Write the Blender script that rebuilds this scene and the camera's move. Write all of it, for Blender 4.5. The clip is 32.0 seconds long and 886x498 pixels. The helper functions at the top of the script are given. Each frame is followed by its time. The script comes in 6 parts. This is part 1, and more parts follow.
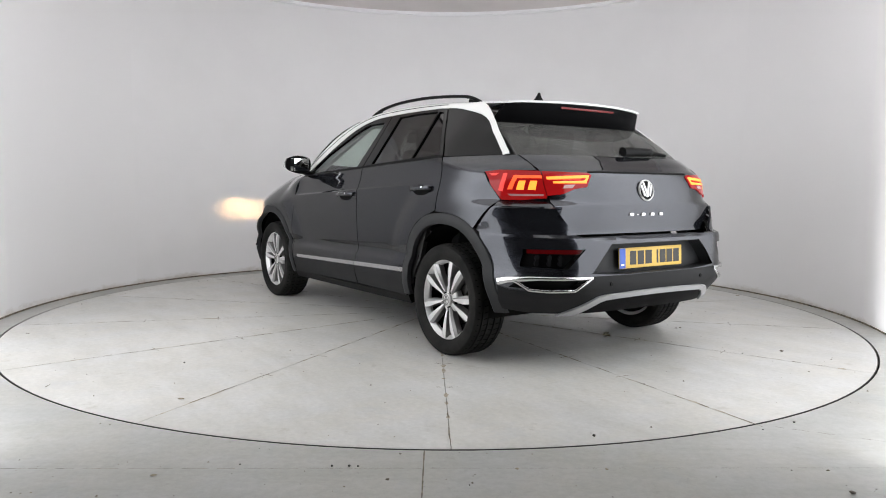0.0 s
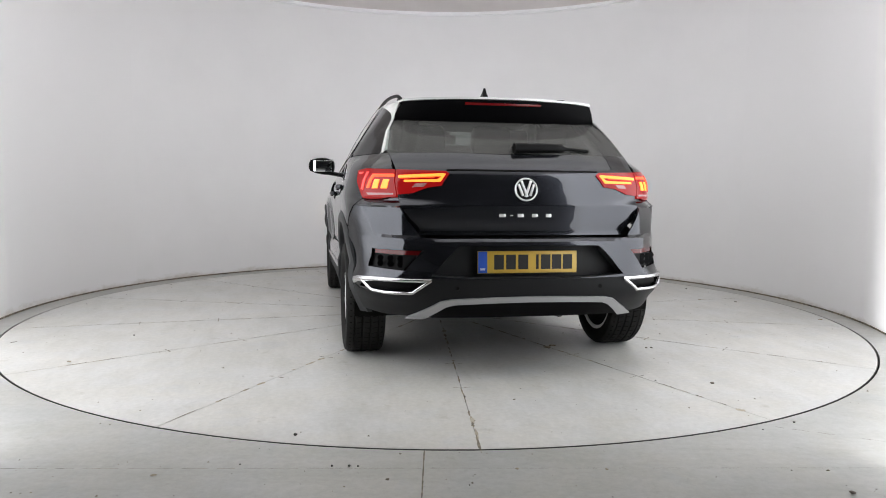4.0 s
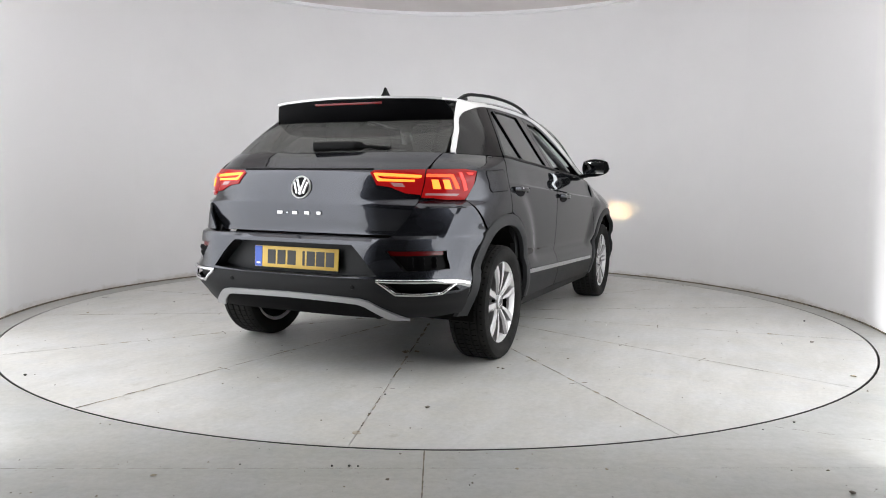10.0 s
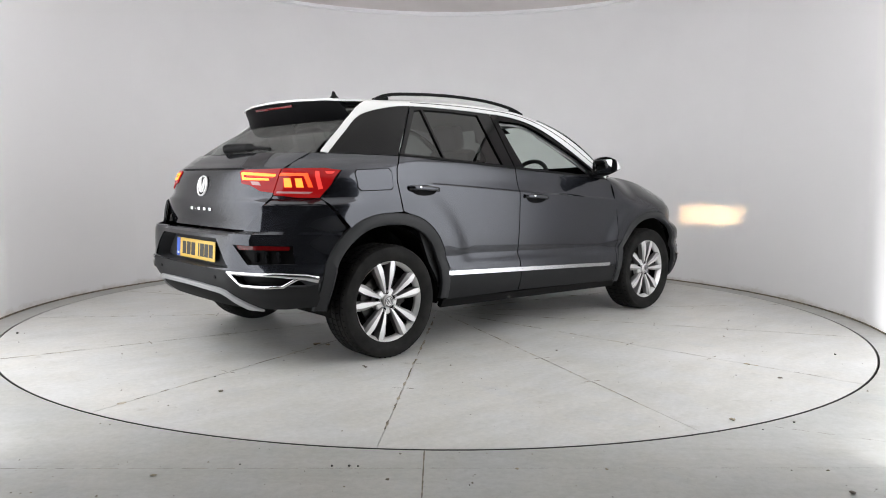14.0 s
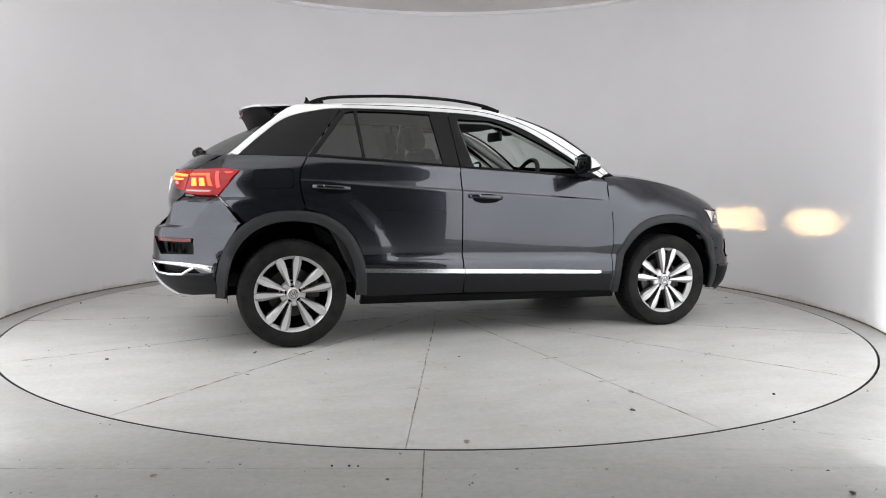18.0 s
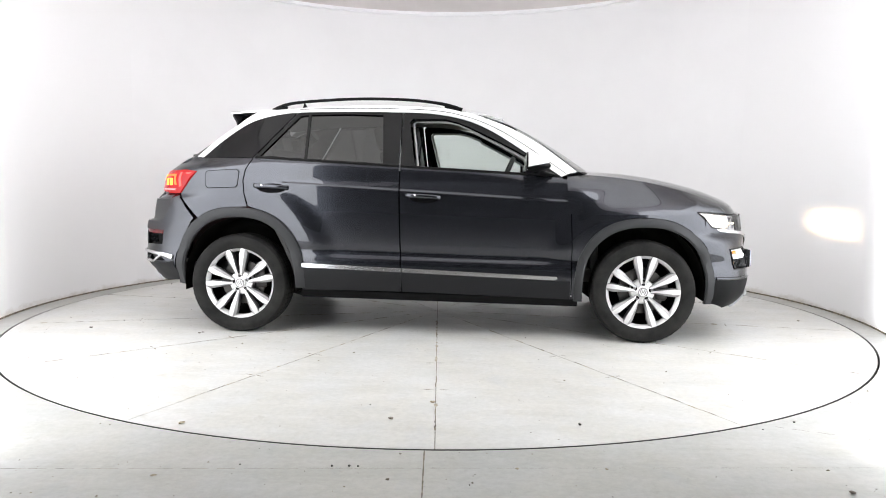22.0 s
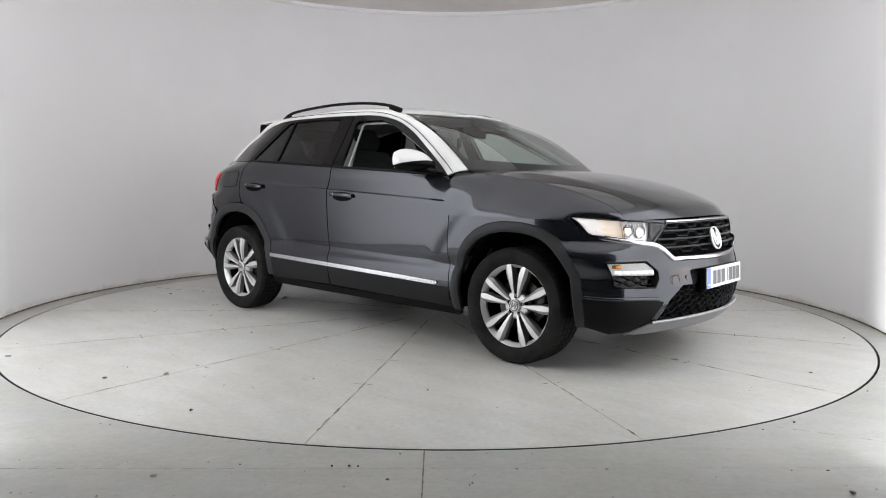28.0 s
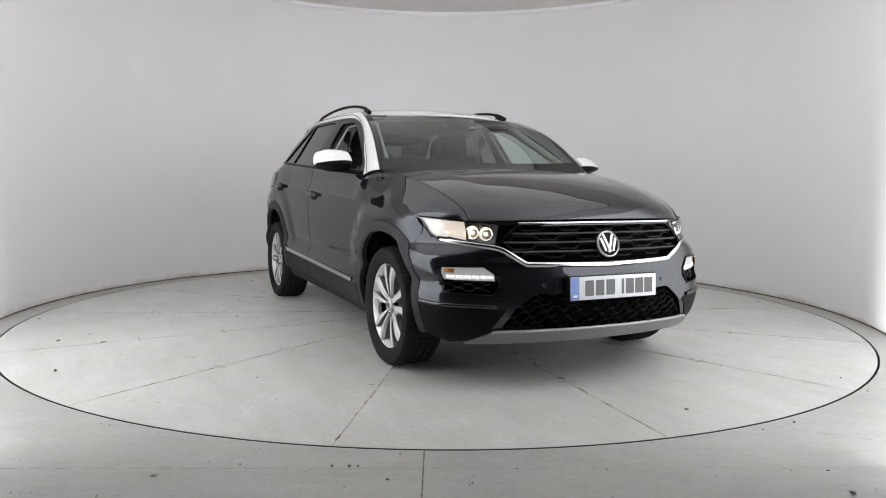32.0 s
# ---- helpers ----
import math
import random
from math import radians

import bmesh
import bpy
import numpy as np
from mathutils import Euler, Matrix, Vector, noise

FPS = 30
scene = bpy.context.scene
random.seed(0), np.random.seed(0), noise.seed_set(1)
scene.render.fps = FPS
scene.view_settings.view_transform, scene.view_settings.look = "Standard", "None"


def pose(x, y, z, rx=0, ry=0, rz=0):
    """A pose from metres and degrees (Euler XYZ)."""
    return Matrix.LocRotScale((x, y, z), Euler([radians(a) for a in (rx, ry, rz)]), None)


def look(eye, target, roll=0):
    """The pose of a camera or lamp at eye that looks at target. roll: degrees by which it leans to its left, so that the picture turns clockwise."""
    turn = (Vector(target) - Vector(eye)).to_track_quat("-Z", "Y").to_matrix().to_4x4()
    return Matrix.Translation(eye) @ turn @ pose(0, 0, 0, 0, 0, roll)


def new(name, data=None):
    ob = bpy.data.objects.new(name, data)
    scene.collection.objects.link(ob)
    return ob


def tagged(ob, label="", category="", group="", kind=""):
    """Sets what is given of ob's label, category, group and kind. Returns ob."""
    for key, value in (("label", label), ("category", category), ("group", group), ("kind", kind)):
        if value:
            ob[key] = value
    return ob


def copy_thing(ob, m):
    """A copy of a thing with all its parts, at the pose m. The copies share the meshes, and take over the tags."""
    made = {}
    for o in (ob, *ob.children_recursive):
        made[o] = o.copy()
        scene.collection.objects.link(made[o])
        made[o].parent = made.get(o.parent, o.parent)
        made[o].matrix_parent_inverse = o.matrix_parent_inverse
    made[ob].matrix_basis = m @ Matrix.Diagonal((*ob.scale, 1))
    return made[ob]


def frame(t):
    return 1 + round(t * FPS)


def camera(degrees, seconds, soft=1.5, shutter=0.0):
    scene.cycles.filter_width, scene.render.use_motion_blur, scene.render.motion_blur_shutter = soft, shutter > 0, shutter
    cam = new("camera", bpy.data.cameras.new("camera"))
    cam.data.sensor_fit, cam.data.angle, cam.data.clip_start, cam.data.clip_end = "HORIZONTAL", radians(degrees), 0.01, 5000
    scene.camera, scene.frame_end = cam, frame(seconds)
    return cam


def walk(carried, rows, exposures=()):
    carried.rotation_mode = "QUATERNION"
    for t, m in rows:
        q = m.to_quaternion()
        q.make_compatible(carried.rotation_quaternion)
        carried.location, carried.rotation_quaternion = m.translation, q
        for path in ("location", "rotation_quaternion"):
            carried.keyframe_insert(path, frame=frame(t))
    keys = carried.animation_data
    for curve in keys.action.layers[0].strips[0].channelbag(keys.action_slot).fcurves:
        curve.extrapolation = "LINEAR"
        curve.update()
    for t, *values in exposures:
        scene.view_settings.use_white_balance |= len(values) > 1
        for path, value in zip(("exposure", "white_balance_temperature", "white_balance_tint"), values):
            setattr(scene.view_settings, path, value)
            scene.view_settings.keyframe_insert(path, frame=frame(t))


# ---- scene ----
# A car turns on a round turntable in a curved white photo booth; the camera stands still.

# ---- camera ----
EYE = Vector((0.0, -5.5117, 0.9797))
_a, _b = radians(-5.1846), radians(0.4002)
AIM = EYE + Vector((math.sin(_b) * math.cos(_a), math.cos(_b) * math.cos(_a), math.sin(_a)))
cam = camera(63.06, 32.0, soft=1.0)
EXPOSURE = [(0, -1.27), (3.5, -1.32), (5.5, -0.89), (7.5, -0.99), (8.5, -1.09), (10, -1.19), (12, -1.26), (13, -1.26), (14.5, -1.27), (17, -1.55), (18, -1.34), (20, -0.75), (22, -0.61), (24, -0.57), (25.5, -1.04), (27.5, -1.44), (29.5, -1.33), (31, -1.21), (32, -1.39)]
walk(cam, [(0.0, look(EYE, AIM, 0.569)), (32.0, look(EYE, AIM, 0.569))], EXPOSURE)

# ---- world ----
world = bpy.data.worlds.new("world")
scene.world = world
world.use_nodes = True
world.node_tree.nodes["Background"].inputs[0].default_value = (0.55, 0.58, 0.62, 1)
world.node_tree.nodes["Background"].inputs[1].default_value = 0.02


# ---- materials ----
def mat_base(name, color, rough=0.5, metal=0.0):
    m = bpy.data.materials.new(name)
    m.use_nodes = True
    n = m.node_tree.nodes["Principled BSDF"]
    n.inputs["Base Color"].default_value = (*color, 1)
    n.inputs["Roughness"].default_value = rough
    n.inputs["Metallic"].default_value = metal
    return m, n


def wire(m, a, ao, b, bi):
    m.node_tree.links.new(a.outputs[ao], b.inputs[bi])


def noise_node(m, scale, detail=6, stretch=None, rough=0.6):
    nt = m.node_tree
    tc = nt.nodes.new("ShaderNodeTexCoord")
    mp = nt.nodes.new("ShaderNodeMapping")
    if stretch:
        mp.inputs["Scale"].default_value = stretch
    nz = nt.nodes.new("ShaderNodeTexNoise")
    nz.inputs["Scale"].default_value = scale
    nz.inputs["Detail"].default_value = detail
    nz.inputs["Roughness"].default_value = rough
    wire(m, tc, "Object", mp, "Vector")
    wire(m, mp, "Vector", nz, "Vector")
    return nz


def ramp(m, src, stops):
    r = m.node_tree.nodes.new("ShaderNodeValToRGB")
    els = r.color_ramp.elements
    while len(els) < len(stops):
        els.new(0.5)
    for e, (p, c) in zip(els, stops):
        e.position, e.color = p, (*c, 1)
    wire(m, src, "Fac", r, "Fac")
    return r


def mixed(m, fac, a, b, kind="MIX"):
    x = m.node_tree.nodes.new("ShaderNodeMix")
    x.data_type, x.blend_type = "RGBA", kind
    for i, v in ((0, fac), (6, a), (7, b)):
        if isinstance(v, (int, float)):
            x.inputs[i].default_value = v
        elif isinstance(v, tuple):
            x.inputs[i].default_value = (*v, 1)
        else:
            m.node_tree.links.new(v, x.inputs[i])
    return x.outputs[2]


def bump(m, n, height, strength, dist=0.01):
    b = m.node_tree.nodes.new("ShaderNodeBump")
    b.inputs["Strength"].default_value = strength
    b.inputs["Distance"].default_value = dist
    m.node_tree.links.new(height, b.inputs["Height"])
    m.node_tree.links.new(b.outputs[0], n.inputs["Normal"])


def rough_var(m, n, scale, lo, hi):
    nz = noise_node(m, scale)
    mr = m.node_tree.nodes.new("ShaderNodeMapRange")
    mr.inputs["To Min"].default_value, mr.inputs["To Max"].default_value = lo, hi
    wire(m, nz, "Fac", mr, "Value")
    m.node_tree.links.new(mr.outputs[0], n.inputs["Roughness"])


def concrete(name, a, b, stain, seed):
    m, n = mat_base(name, a, 0.45)
    big = noise_node(m, 0.9, 7)
    fine = noise_node(m, 34, 8, rough=0.75)
    streak = noise_node(m, 2.6 + seed, 6, (1.0, 2.6, 1.0))
    dirt = noise_node(m, 5.5 + seed, 9, rough=0.72)
    c1 = ramp(m, big, [(0.3, a), (0.7, b)])
    c2 = ramp(m, fine, [(0.3, (0.80, 0.80, 0.80)), (0.7, (1, 1, 1))])
    c3 = ramp(m, streak, [(0.40, (0.84, 0.84, 0.81)), (0.60, (1, 1, 1))])
    c4 = ramp(m, dirt, [(0.60, (1, 1, 1)), (0.74, stain)])
    o = mixed(m, 1.0, c1.outputs[0], c2.outputs[0], "MULTIPLY")
    o = mixed(m, 0.45, o, c3.outputs[0], "MULTIPLY")
    o = mixed(m, 0.8, o, c4.outputs[0], "MULTIPLY")
    wash = noise_node(m, 1.7 + seed * 0.4, 8, (1.3, 0.8, 1.0), 0.68)
    c5 = ramp(m, wash, [(0.42, (1, 1, 1)), (0.56, (1.0, 0.975, 0.925)), (0.66, (0.93, 0.935, 0.945))])
    o = mixed(m, 0.75, o, c5.outputs[0], "MULTIPLY")
    smear = noise_node(m, 1.2 + seed, 7, (0.5, 3.5, 1.0), 0.7)
    c6 = ramp(m, smear, [(0.56, (1, 1, 1)), (0.68, (0.90, 0.89, 0.87))])
    o = mixed(m, 0.7, o, c6.outputs[0], "MULTIPLY")
    m.node_tree.links.new(o, n.inputs["Base Color"])
    rough_var(m, n, 3.0, 0.24, 0.48)
    bump(m, n, fine.outputs["Fac"], 0.12, 0.004)
    return m


M_FLOOR = concrete("floor_concrete", (0.39, 0.395, 0.385), (0.48, 0.48, 0.465), (0.62, 0.59, 0.50), 1.0)
M_TABLE = concrete("turntable_concrete", (0.55, 0.55, 0.541), (0.66, 0.655, 0.643), (0.66, 0.63, 0.56), 0.0)
M_TABLE_SEAM, _n = mat_base("seam_grime", (0.10, 0.09, 0.075), 0.9)
_z = noise_node(M_TABLE_SEAM, 30)
M_TABLE_SEAM.node_tree.links.new(ramp(M_TABLE_SEAM, _z, [(0.35, (0.06, 0.055, 0.05)), (0.7, (0.34, 0.29, 0.21))]).outputs[0], _n.inputs["Base Color"])
M_GAP, _n = mat_base("dark_gap", (0.004, 0.004, 0.004), 0.9)
_n.inputs["Specular IOR Level"].default_value = 0.05

M_WALL, _n = mat_base("white_wall_paint", (0.74, 0.73, 0.74), 0.6)
_w = noise_node(M_WALL, 1.3, 6)
_w2 = noise_node(M_WALL, 60, 4)
M_WALL.node_tree.links.new(ramp(M_WALL, _w, [(0.3, (0.825, 0.815, 0.825)), (0.7, (0.865, 0.855, 0.865))]).outputs[0], _n.inputs["Base Color"])
bump(M_WALL, _n, _w2.outputs["Fac"], 0.05, 0.003)


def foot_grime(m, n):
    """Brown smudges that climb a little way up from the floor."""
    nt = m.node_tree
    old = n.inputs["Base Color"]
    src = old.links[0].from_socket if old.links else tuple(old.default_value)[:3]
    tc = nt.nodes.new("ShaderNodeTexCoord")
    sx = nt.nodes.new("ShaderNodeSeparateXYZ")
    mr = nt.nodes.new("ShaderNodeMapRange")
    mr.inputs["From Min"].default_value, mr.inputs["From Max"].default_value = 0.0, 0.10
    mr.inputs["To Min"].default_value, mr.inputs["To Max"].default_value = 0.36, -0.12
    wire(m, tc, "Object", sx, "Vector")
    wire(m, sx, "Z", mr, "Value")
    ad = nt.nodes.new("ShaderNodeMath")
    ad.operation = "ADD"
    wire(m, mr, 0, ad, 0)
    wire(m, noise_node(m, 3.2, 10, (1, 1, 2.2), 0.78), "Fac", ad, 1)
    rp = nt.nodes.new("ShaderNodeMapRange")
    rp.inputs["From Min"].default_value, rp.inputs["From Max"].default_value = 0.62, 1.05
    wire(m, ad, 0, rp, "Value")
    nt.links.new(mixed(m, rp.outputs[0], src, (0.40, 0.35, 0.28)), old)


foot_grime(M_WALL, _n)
M_TRIM, _n = mat_base("white_trim", (0.93, 0.93, 0.94), 0.4)
M_CEIL, _n = mat_base("ceiling_fabric", (0.62, 0.585, 0.575), 0.9)
_w = noise_node(M_CEIL, 2.0, 6)
M_CEIL.node_tree.links.new(ramp(M_CEIL, _w, [(0.3, (0.74, 0.69, 0.68)), (0.7, (0.80, 0.75, 0.74))]).outputs[0], _n.inputs["Base Color"])
M_DARKROOM, _n = mat_base("dark_room_wall", (0.05, 0.05, 0.052), 0.8)
_w = noise_node(M_DARKROOM, 1.5, 6)
M_DARKROOM.node_tree.links.new(ramp(M_DARKROOM, _w, [(0.3, (0.035, 0.035, 0.037)), (0.7, (0.055, 0.055, 0.058))]).outputs[0], _n.inputs["Base Color"])


def glow(name, color, strength):
    m = bpy.data.materials.new(name)
    m.use_nodes = True
    n = m.node_tree.nodes["Principled BSDF"]
    n.inputs["Base Color"].default_value = (*[min(1, c * 0.8) for c in color], 1)
    n.inputs["Emission Color"].default_value = (*color, 1)
    n.inputs["Emission Strength"].default_value = strength
    return m


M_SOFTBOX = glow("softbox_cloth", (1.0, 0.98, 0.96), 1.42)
# glow painted by position for unseen lamps at the open end, fading along the wall
M_LIGHTWALL, _n = mat_base("wall_with_painted_glow", (0.845, 0.835, 0.845), 0.6)
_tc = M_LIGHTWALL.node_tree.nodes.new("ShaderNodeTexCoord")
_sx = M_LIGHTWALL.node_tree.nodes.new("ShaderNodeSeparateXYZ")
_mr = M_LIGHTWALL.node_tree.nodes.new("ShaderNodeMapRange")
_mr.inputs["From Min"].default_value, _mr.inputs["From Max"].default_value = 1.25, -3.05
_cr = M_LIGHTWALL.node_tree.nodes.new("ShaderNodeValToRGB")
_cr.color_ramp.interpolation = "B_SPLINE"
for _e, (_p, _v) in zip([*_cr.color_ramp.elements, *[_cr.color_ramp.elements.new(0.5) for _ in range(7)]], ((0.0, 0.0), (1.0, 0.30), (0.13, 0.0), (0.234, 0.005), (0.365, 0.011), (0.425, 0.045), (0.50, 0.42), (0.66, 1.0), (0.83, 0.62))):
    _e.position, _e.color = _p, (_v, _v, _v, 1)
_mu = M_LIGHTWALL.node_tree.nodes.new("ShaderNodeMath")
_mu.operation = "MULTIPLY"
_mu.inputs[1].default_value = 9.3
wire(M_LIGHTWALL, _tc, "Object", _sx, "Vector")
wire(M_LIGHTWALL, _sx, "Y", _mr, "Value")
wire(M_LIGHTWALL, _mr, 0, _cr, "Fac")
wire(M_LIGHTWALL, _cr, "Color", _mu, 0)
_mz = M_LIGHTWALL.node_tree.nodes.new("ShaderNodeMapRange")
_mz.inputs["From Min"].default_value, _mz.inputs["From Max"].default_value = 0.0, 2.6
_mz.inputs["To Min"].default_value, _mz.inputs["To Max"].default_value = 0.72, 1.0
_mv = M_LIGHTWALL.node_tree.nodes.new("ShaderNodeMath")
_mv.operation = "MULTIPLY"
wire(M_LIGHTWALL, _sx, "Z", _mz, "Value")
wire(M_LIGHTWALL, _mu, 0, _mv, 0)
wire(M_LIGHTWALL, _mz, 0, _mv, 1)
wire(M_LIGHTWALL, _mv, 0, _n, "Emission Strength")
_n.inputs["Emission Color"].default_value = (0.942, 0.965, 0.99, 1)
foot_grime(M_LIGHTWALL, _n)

# car finishes
M_PAINT, _n = mat_base("dark_grey_metallic_paint", (0.02, 0.021, 0.025), 0.21, 0.80)
_n.inputs["Coat Weight"].default_value = 1.0
_n.inputs["Coat Roughness"].default_value = 0.015
_n.inputs["Specular IOR Level"].default_value = 0.03
_n.inputs["Specular Tint"].default_value = (0.12, 0.12, 0.13, 1)
_n.inputs["Coat IOR"].default_value = 1.46
_f = noise_node(M_PAINT, 900, 2)
M_PAINT.node_tree.links.new(ramp(M_PAINT, _f, [(0.35, (0.020, 0.0212, 0.026)), (0.7, (0.058, 0.0613, 0.074))]).outputs[0], _n.inputs["Base Color"])
M_WHITE, _n = mat_base("white_roof_paint", (0.72, 0.72, 0.715), 0.3)
_n.inputs["Coat Weight"].default_value = 1.0
_n.inputs["Coat Roughness"].default_value = 0.04
M_PLASTIC, _n = mat_base("grey_textured_plastic", (0.027, 0.0278, 0.0295), 0.55)
_n.inputs["Specular IOR Level"].default_value = 0.22
_f = noise_node(M_PLASTIC, 320, 3)
bump(M_PLASTIC, _n, _f.outputs["Fac"], 0.15, 0.001)
rough_var(M_PLASTIC, _n, 4, 0.42, 0.58)
M_APRON, _n = mat_base("dark_textured_plastic", (0.0045, 0.0046, 0.005), 0.4)
_n.inputs["Specular IOR Level"].default_value = 0.10
rough_var(M_APRON, _n, 4, 0.40, 0.55)
# grey plastic made darker, for the shade low on the doors
M_CLAD, _n = mat_base("dark_grey_cladding_plastic", (0.013, 0.0133, 0.0142), 0.45)
_n.inputs["Specular IOR Level"].default_value = 0.14
rough_var(M_CLAD, _n, 4, 0.42, 0.56)
M_BLACK, _n = mat_base("black_plastic", (0.003, 0.003, 0.0033), 0.42)
_n.inputs["Specular IOR Level"].default_value = 0.1
rough_var(M_BLACK, _n, 6, 0.38, 0.55)
M_GLOSSBLACK, _n = mat_base("gloss_black", (0.003, 0.003, 0.0035), 0.10)
_n.inputs["Specular IOR Level"].default_value = 0.18
M_SATIN, _n = mat_base("satin_black", (0.0025, 0.0025, 0.003), 0.5)
_n.inputs["Specular IOR Level"].default_value = 0.055
M_UNDER, _n = mat_base("underbody", (0.015, 0.015, 0.015), 0.9)
_n.inputs["Specular IOR Level"].default_value = 0.05
_f = noise_node(M_UNDER, 8, 6)
M_UNDER.node_tree.links.new(ramp(M_UNDER, _f, [(0.3, (0.003, 0.003, 0.003)), (0.75, (0.010, 0.0095, 0.009))]).outputs[0], _n.inputs["Base Color"])
M_SLAT, _n = mat_base("satin_grey_slat", (0.05, 0.05, 0.052), 0.35)
M_CHROME, _n = mat_base("chrome_trim", (0.62, 0.62, 0.63), 0.2, 1.0)
M_BADGE, _n = mat_base("bright_badge_metal", (0.80, 0.80, 0.80), 0.25, 0.35)
M_SILVER, _n = mat_base("silver_painted_plastic", (0.36, 0.36, 0.37), 0.35, 0.35)
# the same silver toned down, for the shaded lower face of the front skid
M_SILVERSHADE, _n = mat_base("shade_toned_silver_plastic", (0.20, 0.20, 0.205), 0.4, 0.3)
M_ALLOY, _n = mat_base("machined_alloy", (0.66, 0.655, 0.655), 0.3, 0.4)
rough_var(M_ALLOY, _n, 40, 0.24, 0.36)
M_ALLOYDARK, _n = mat_base("alloy_grey_side", (0.20, 0.195, 0.195), 0.38, 0.6)
M_ALLOYMID, _n = mat_base("alloy_facet", (0.34, 0.335, 0.335), 0.34, 0.5)
M_RUBBER, _n = mat_base("tyre_rubber", (0.015, 0.015, 0.015), 0.7)
_n.inputs["Specular IOR Level"].default_value = 0.12
_f = noise_node(M_RUBBER, 9, 7)
M_RUBBER.node_tree.links.new(ramp(M_RUBBER, _f, [(0.35, (0.008, 0.008, 0.008)), (0.72, (0.022, 0.0212, 0.0198))]).outputs[0], _n.inputs["Base Color"])
_g = noise_node(M_RUBBER, 160, 3)
bump(M_RUBBER, _n, _g.outputs["Fac"], 0.2, 0.002)
M_BRAKE, _n = mat_base("brake_steel", (0.06, 0.057, 0.055), 0.4, 0.9)
M_SEAT, _n = mat_base("black_seat_fabric", (0.010, 0.010, 0.011), 0.9)
_f = noise_node(M_SEAT, 60, 3)
bump(M_SEAT, _n, _f.outputs["Fac"], 0.1, 0.002)
M_INTLIGHT, _n = mat_base("pale_grey_headliner", (0.32, 0.32, 0.31), 0.9)
M_INTDARK, _n = mat_base("dark_dashboard_plastic", (0.010, 0.010, 0.0105), 0.6)
M_YELLOW, _n = mat_base("yellow_plate", (0.64, 0.42, 0.065), 0.35)
M_PLATEWHITE, _n = mat_base("white_plate", (0.72, 0.73, 0.76), 0.35)
M_PLATEBLUE, _n = mat_base("blue_band", (0.03, 0.10, 0.50), 0.4)
M_PLATEBLUE2, _n = mat_base("pale_blue_band", (0.16, 0.24, 0.58), 0.4)
M_INK, _n = mat_base("black_print", (0.014, 0.013, 0.012), 0.5)
M_INKGREY, _n = mat_base("grey_print", (0.12, 0.12, 0.12), 0.5)


def glass_mat(name, tint, rough=0.0, gloss=0.90, haze=0.0):
    """Thin tinted glass; haze is the share of even pale grey diffuse mixed in."""
    m = bpy.data.materials.new(name)
    m.use_nodes = True
    nt = m.node_tree
    nt.nodes.remove(nt.nodes["Principled BSDF"])
    tr = nt.nodes.new("ShaderNodeBsdfTransparent")
    tr.inputs[0].default_value = (*tint, 1)
    gl = nt.nodes.new("ShaderNodeBsdfGlossy")
    gl.inputs["Roughness"].default_value = rough
    lw = nt.nodes.new("ShaderNodeLayerWeight")
    lw.inputs["Blend"].default_value = 0.5
    po = nt.nodes.new("ShaderNodeMath")
    po.operation = "POWER"
    po.inputs[1].default_value = 5.0
    fr = nt.nodes.new("ShaderNodeMath")
    fr.operation = "MULTIPLY_ADD"
    fr.inputs[1].default_value, fr.inputs[2].default_value = gloss, 0.05 * gloss
    mx = nt.nodes.new("ShaderNodeMixShader")
    wire(m, lw, "Facing", po, 0)
    wire(m, po, 0, fr, 0)
    wire(m, fr, 0, mx, 0)
    wire(m, tr, 0, mx, 1)
    wire(m, gl, 0, mx, 2)
    last = mx
    if haze:
        df = nt.nodes.new("ShaderNodeBsdfDiffuse")
        df.inputs[0].default_value = (0.62, 0.62, 0.60, 1)
        last = nt.nodes.new("ShaderNodeMixShader")
        last.inputs[0].default_value = haze
        wire(m, mx, 0, last, 1)
        wire(m, df, 0, last, 2)
    nt.links.new(last.outputs[0], nt.nodes["Material Output"].inputs[0])
    return m


M_GLASS = glass_mat("green_tinted_glass", (0.68, 0.755, 0.715), 0.0, 1.0)
M_PRIVACY = glass_mat("dark_privacy_glass", (0.14, 0.145, 0.145), 0.0, 1.15)
M_REARGLASS = glass_mat("hazy_rear_glass", (0.20, 0.205, 0.205), 0.0, 0.35, 0.10)
M_LENS = glass_mat("clear_lamp_lens", (0.93, 0.93, 0.94), 0.02)
M_REDLENS = bpy.data.materials.new("red_lamp_lens")
M_REDLENS.use_nodes = True
_n = M_REDLENS.node_tree.nodes["Principled BSDF"]
_n.inputs["Base Color"].default_value = (0.14, 0.003, 0.005, 1)
_n.inputs["Roughness"].default_value = 0.08
_n.inputs["Specular IOR Level"].default_value = 0.25
_n.inputs["Emission Color"].default_value = (1.0, 0.022, 0.02, 1)
_n.inputs["Emission Strength"].default_value = 0.48
M_LAMPDIM = glow("dimly_lit_red_element", (1.0, 0.06, 0.045), 1.0)
M_BRAKELAMP, _n = mat_base("unlit_brake_lamp_lens", (0.13, 0.004, 0.005), 0.2)
M_REDDIM, _n = mat_base("dark_red_reflector", (0.10, 0.003, 0.004), 0.15)
M_LAMPRED = glow("lit_red_light_bar", (1.0, 0.09, 0.015), 2.4)
M_LAMPORANGE = glow("lit_amber_red_element", (1.0, 0.27, 0.03), 3.7)
M_LAMPPINK, _n = mat_base("pale_reversing_lens", (0.48, 0.24, 0.24), 0.2)
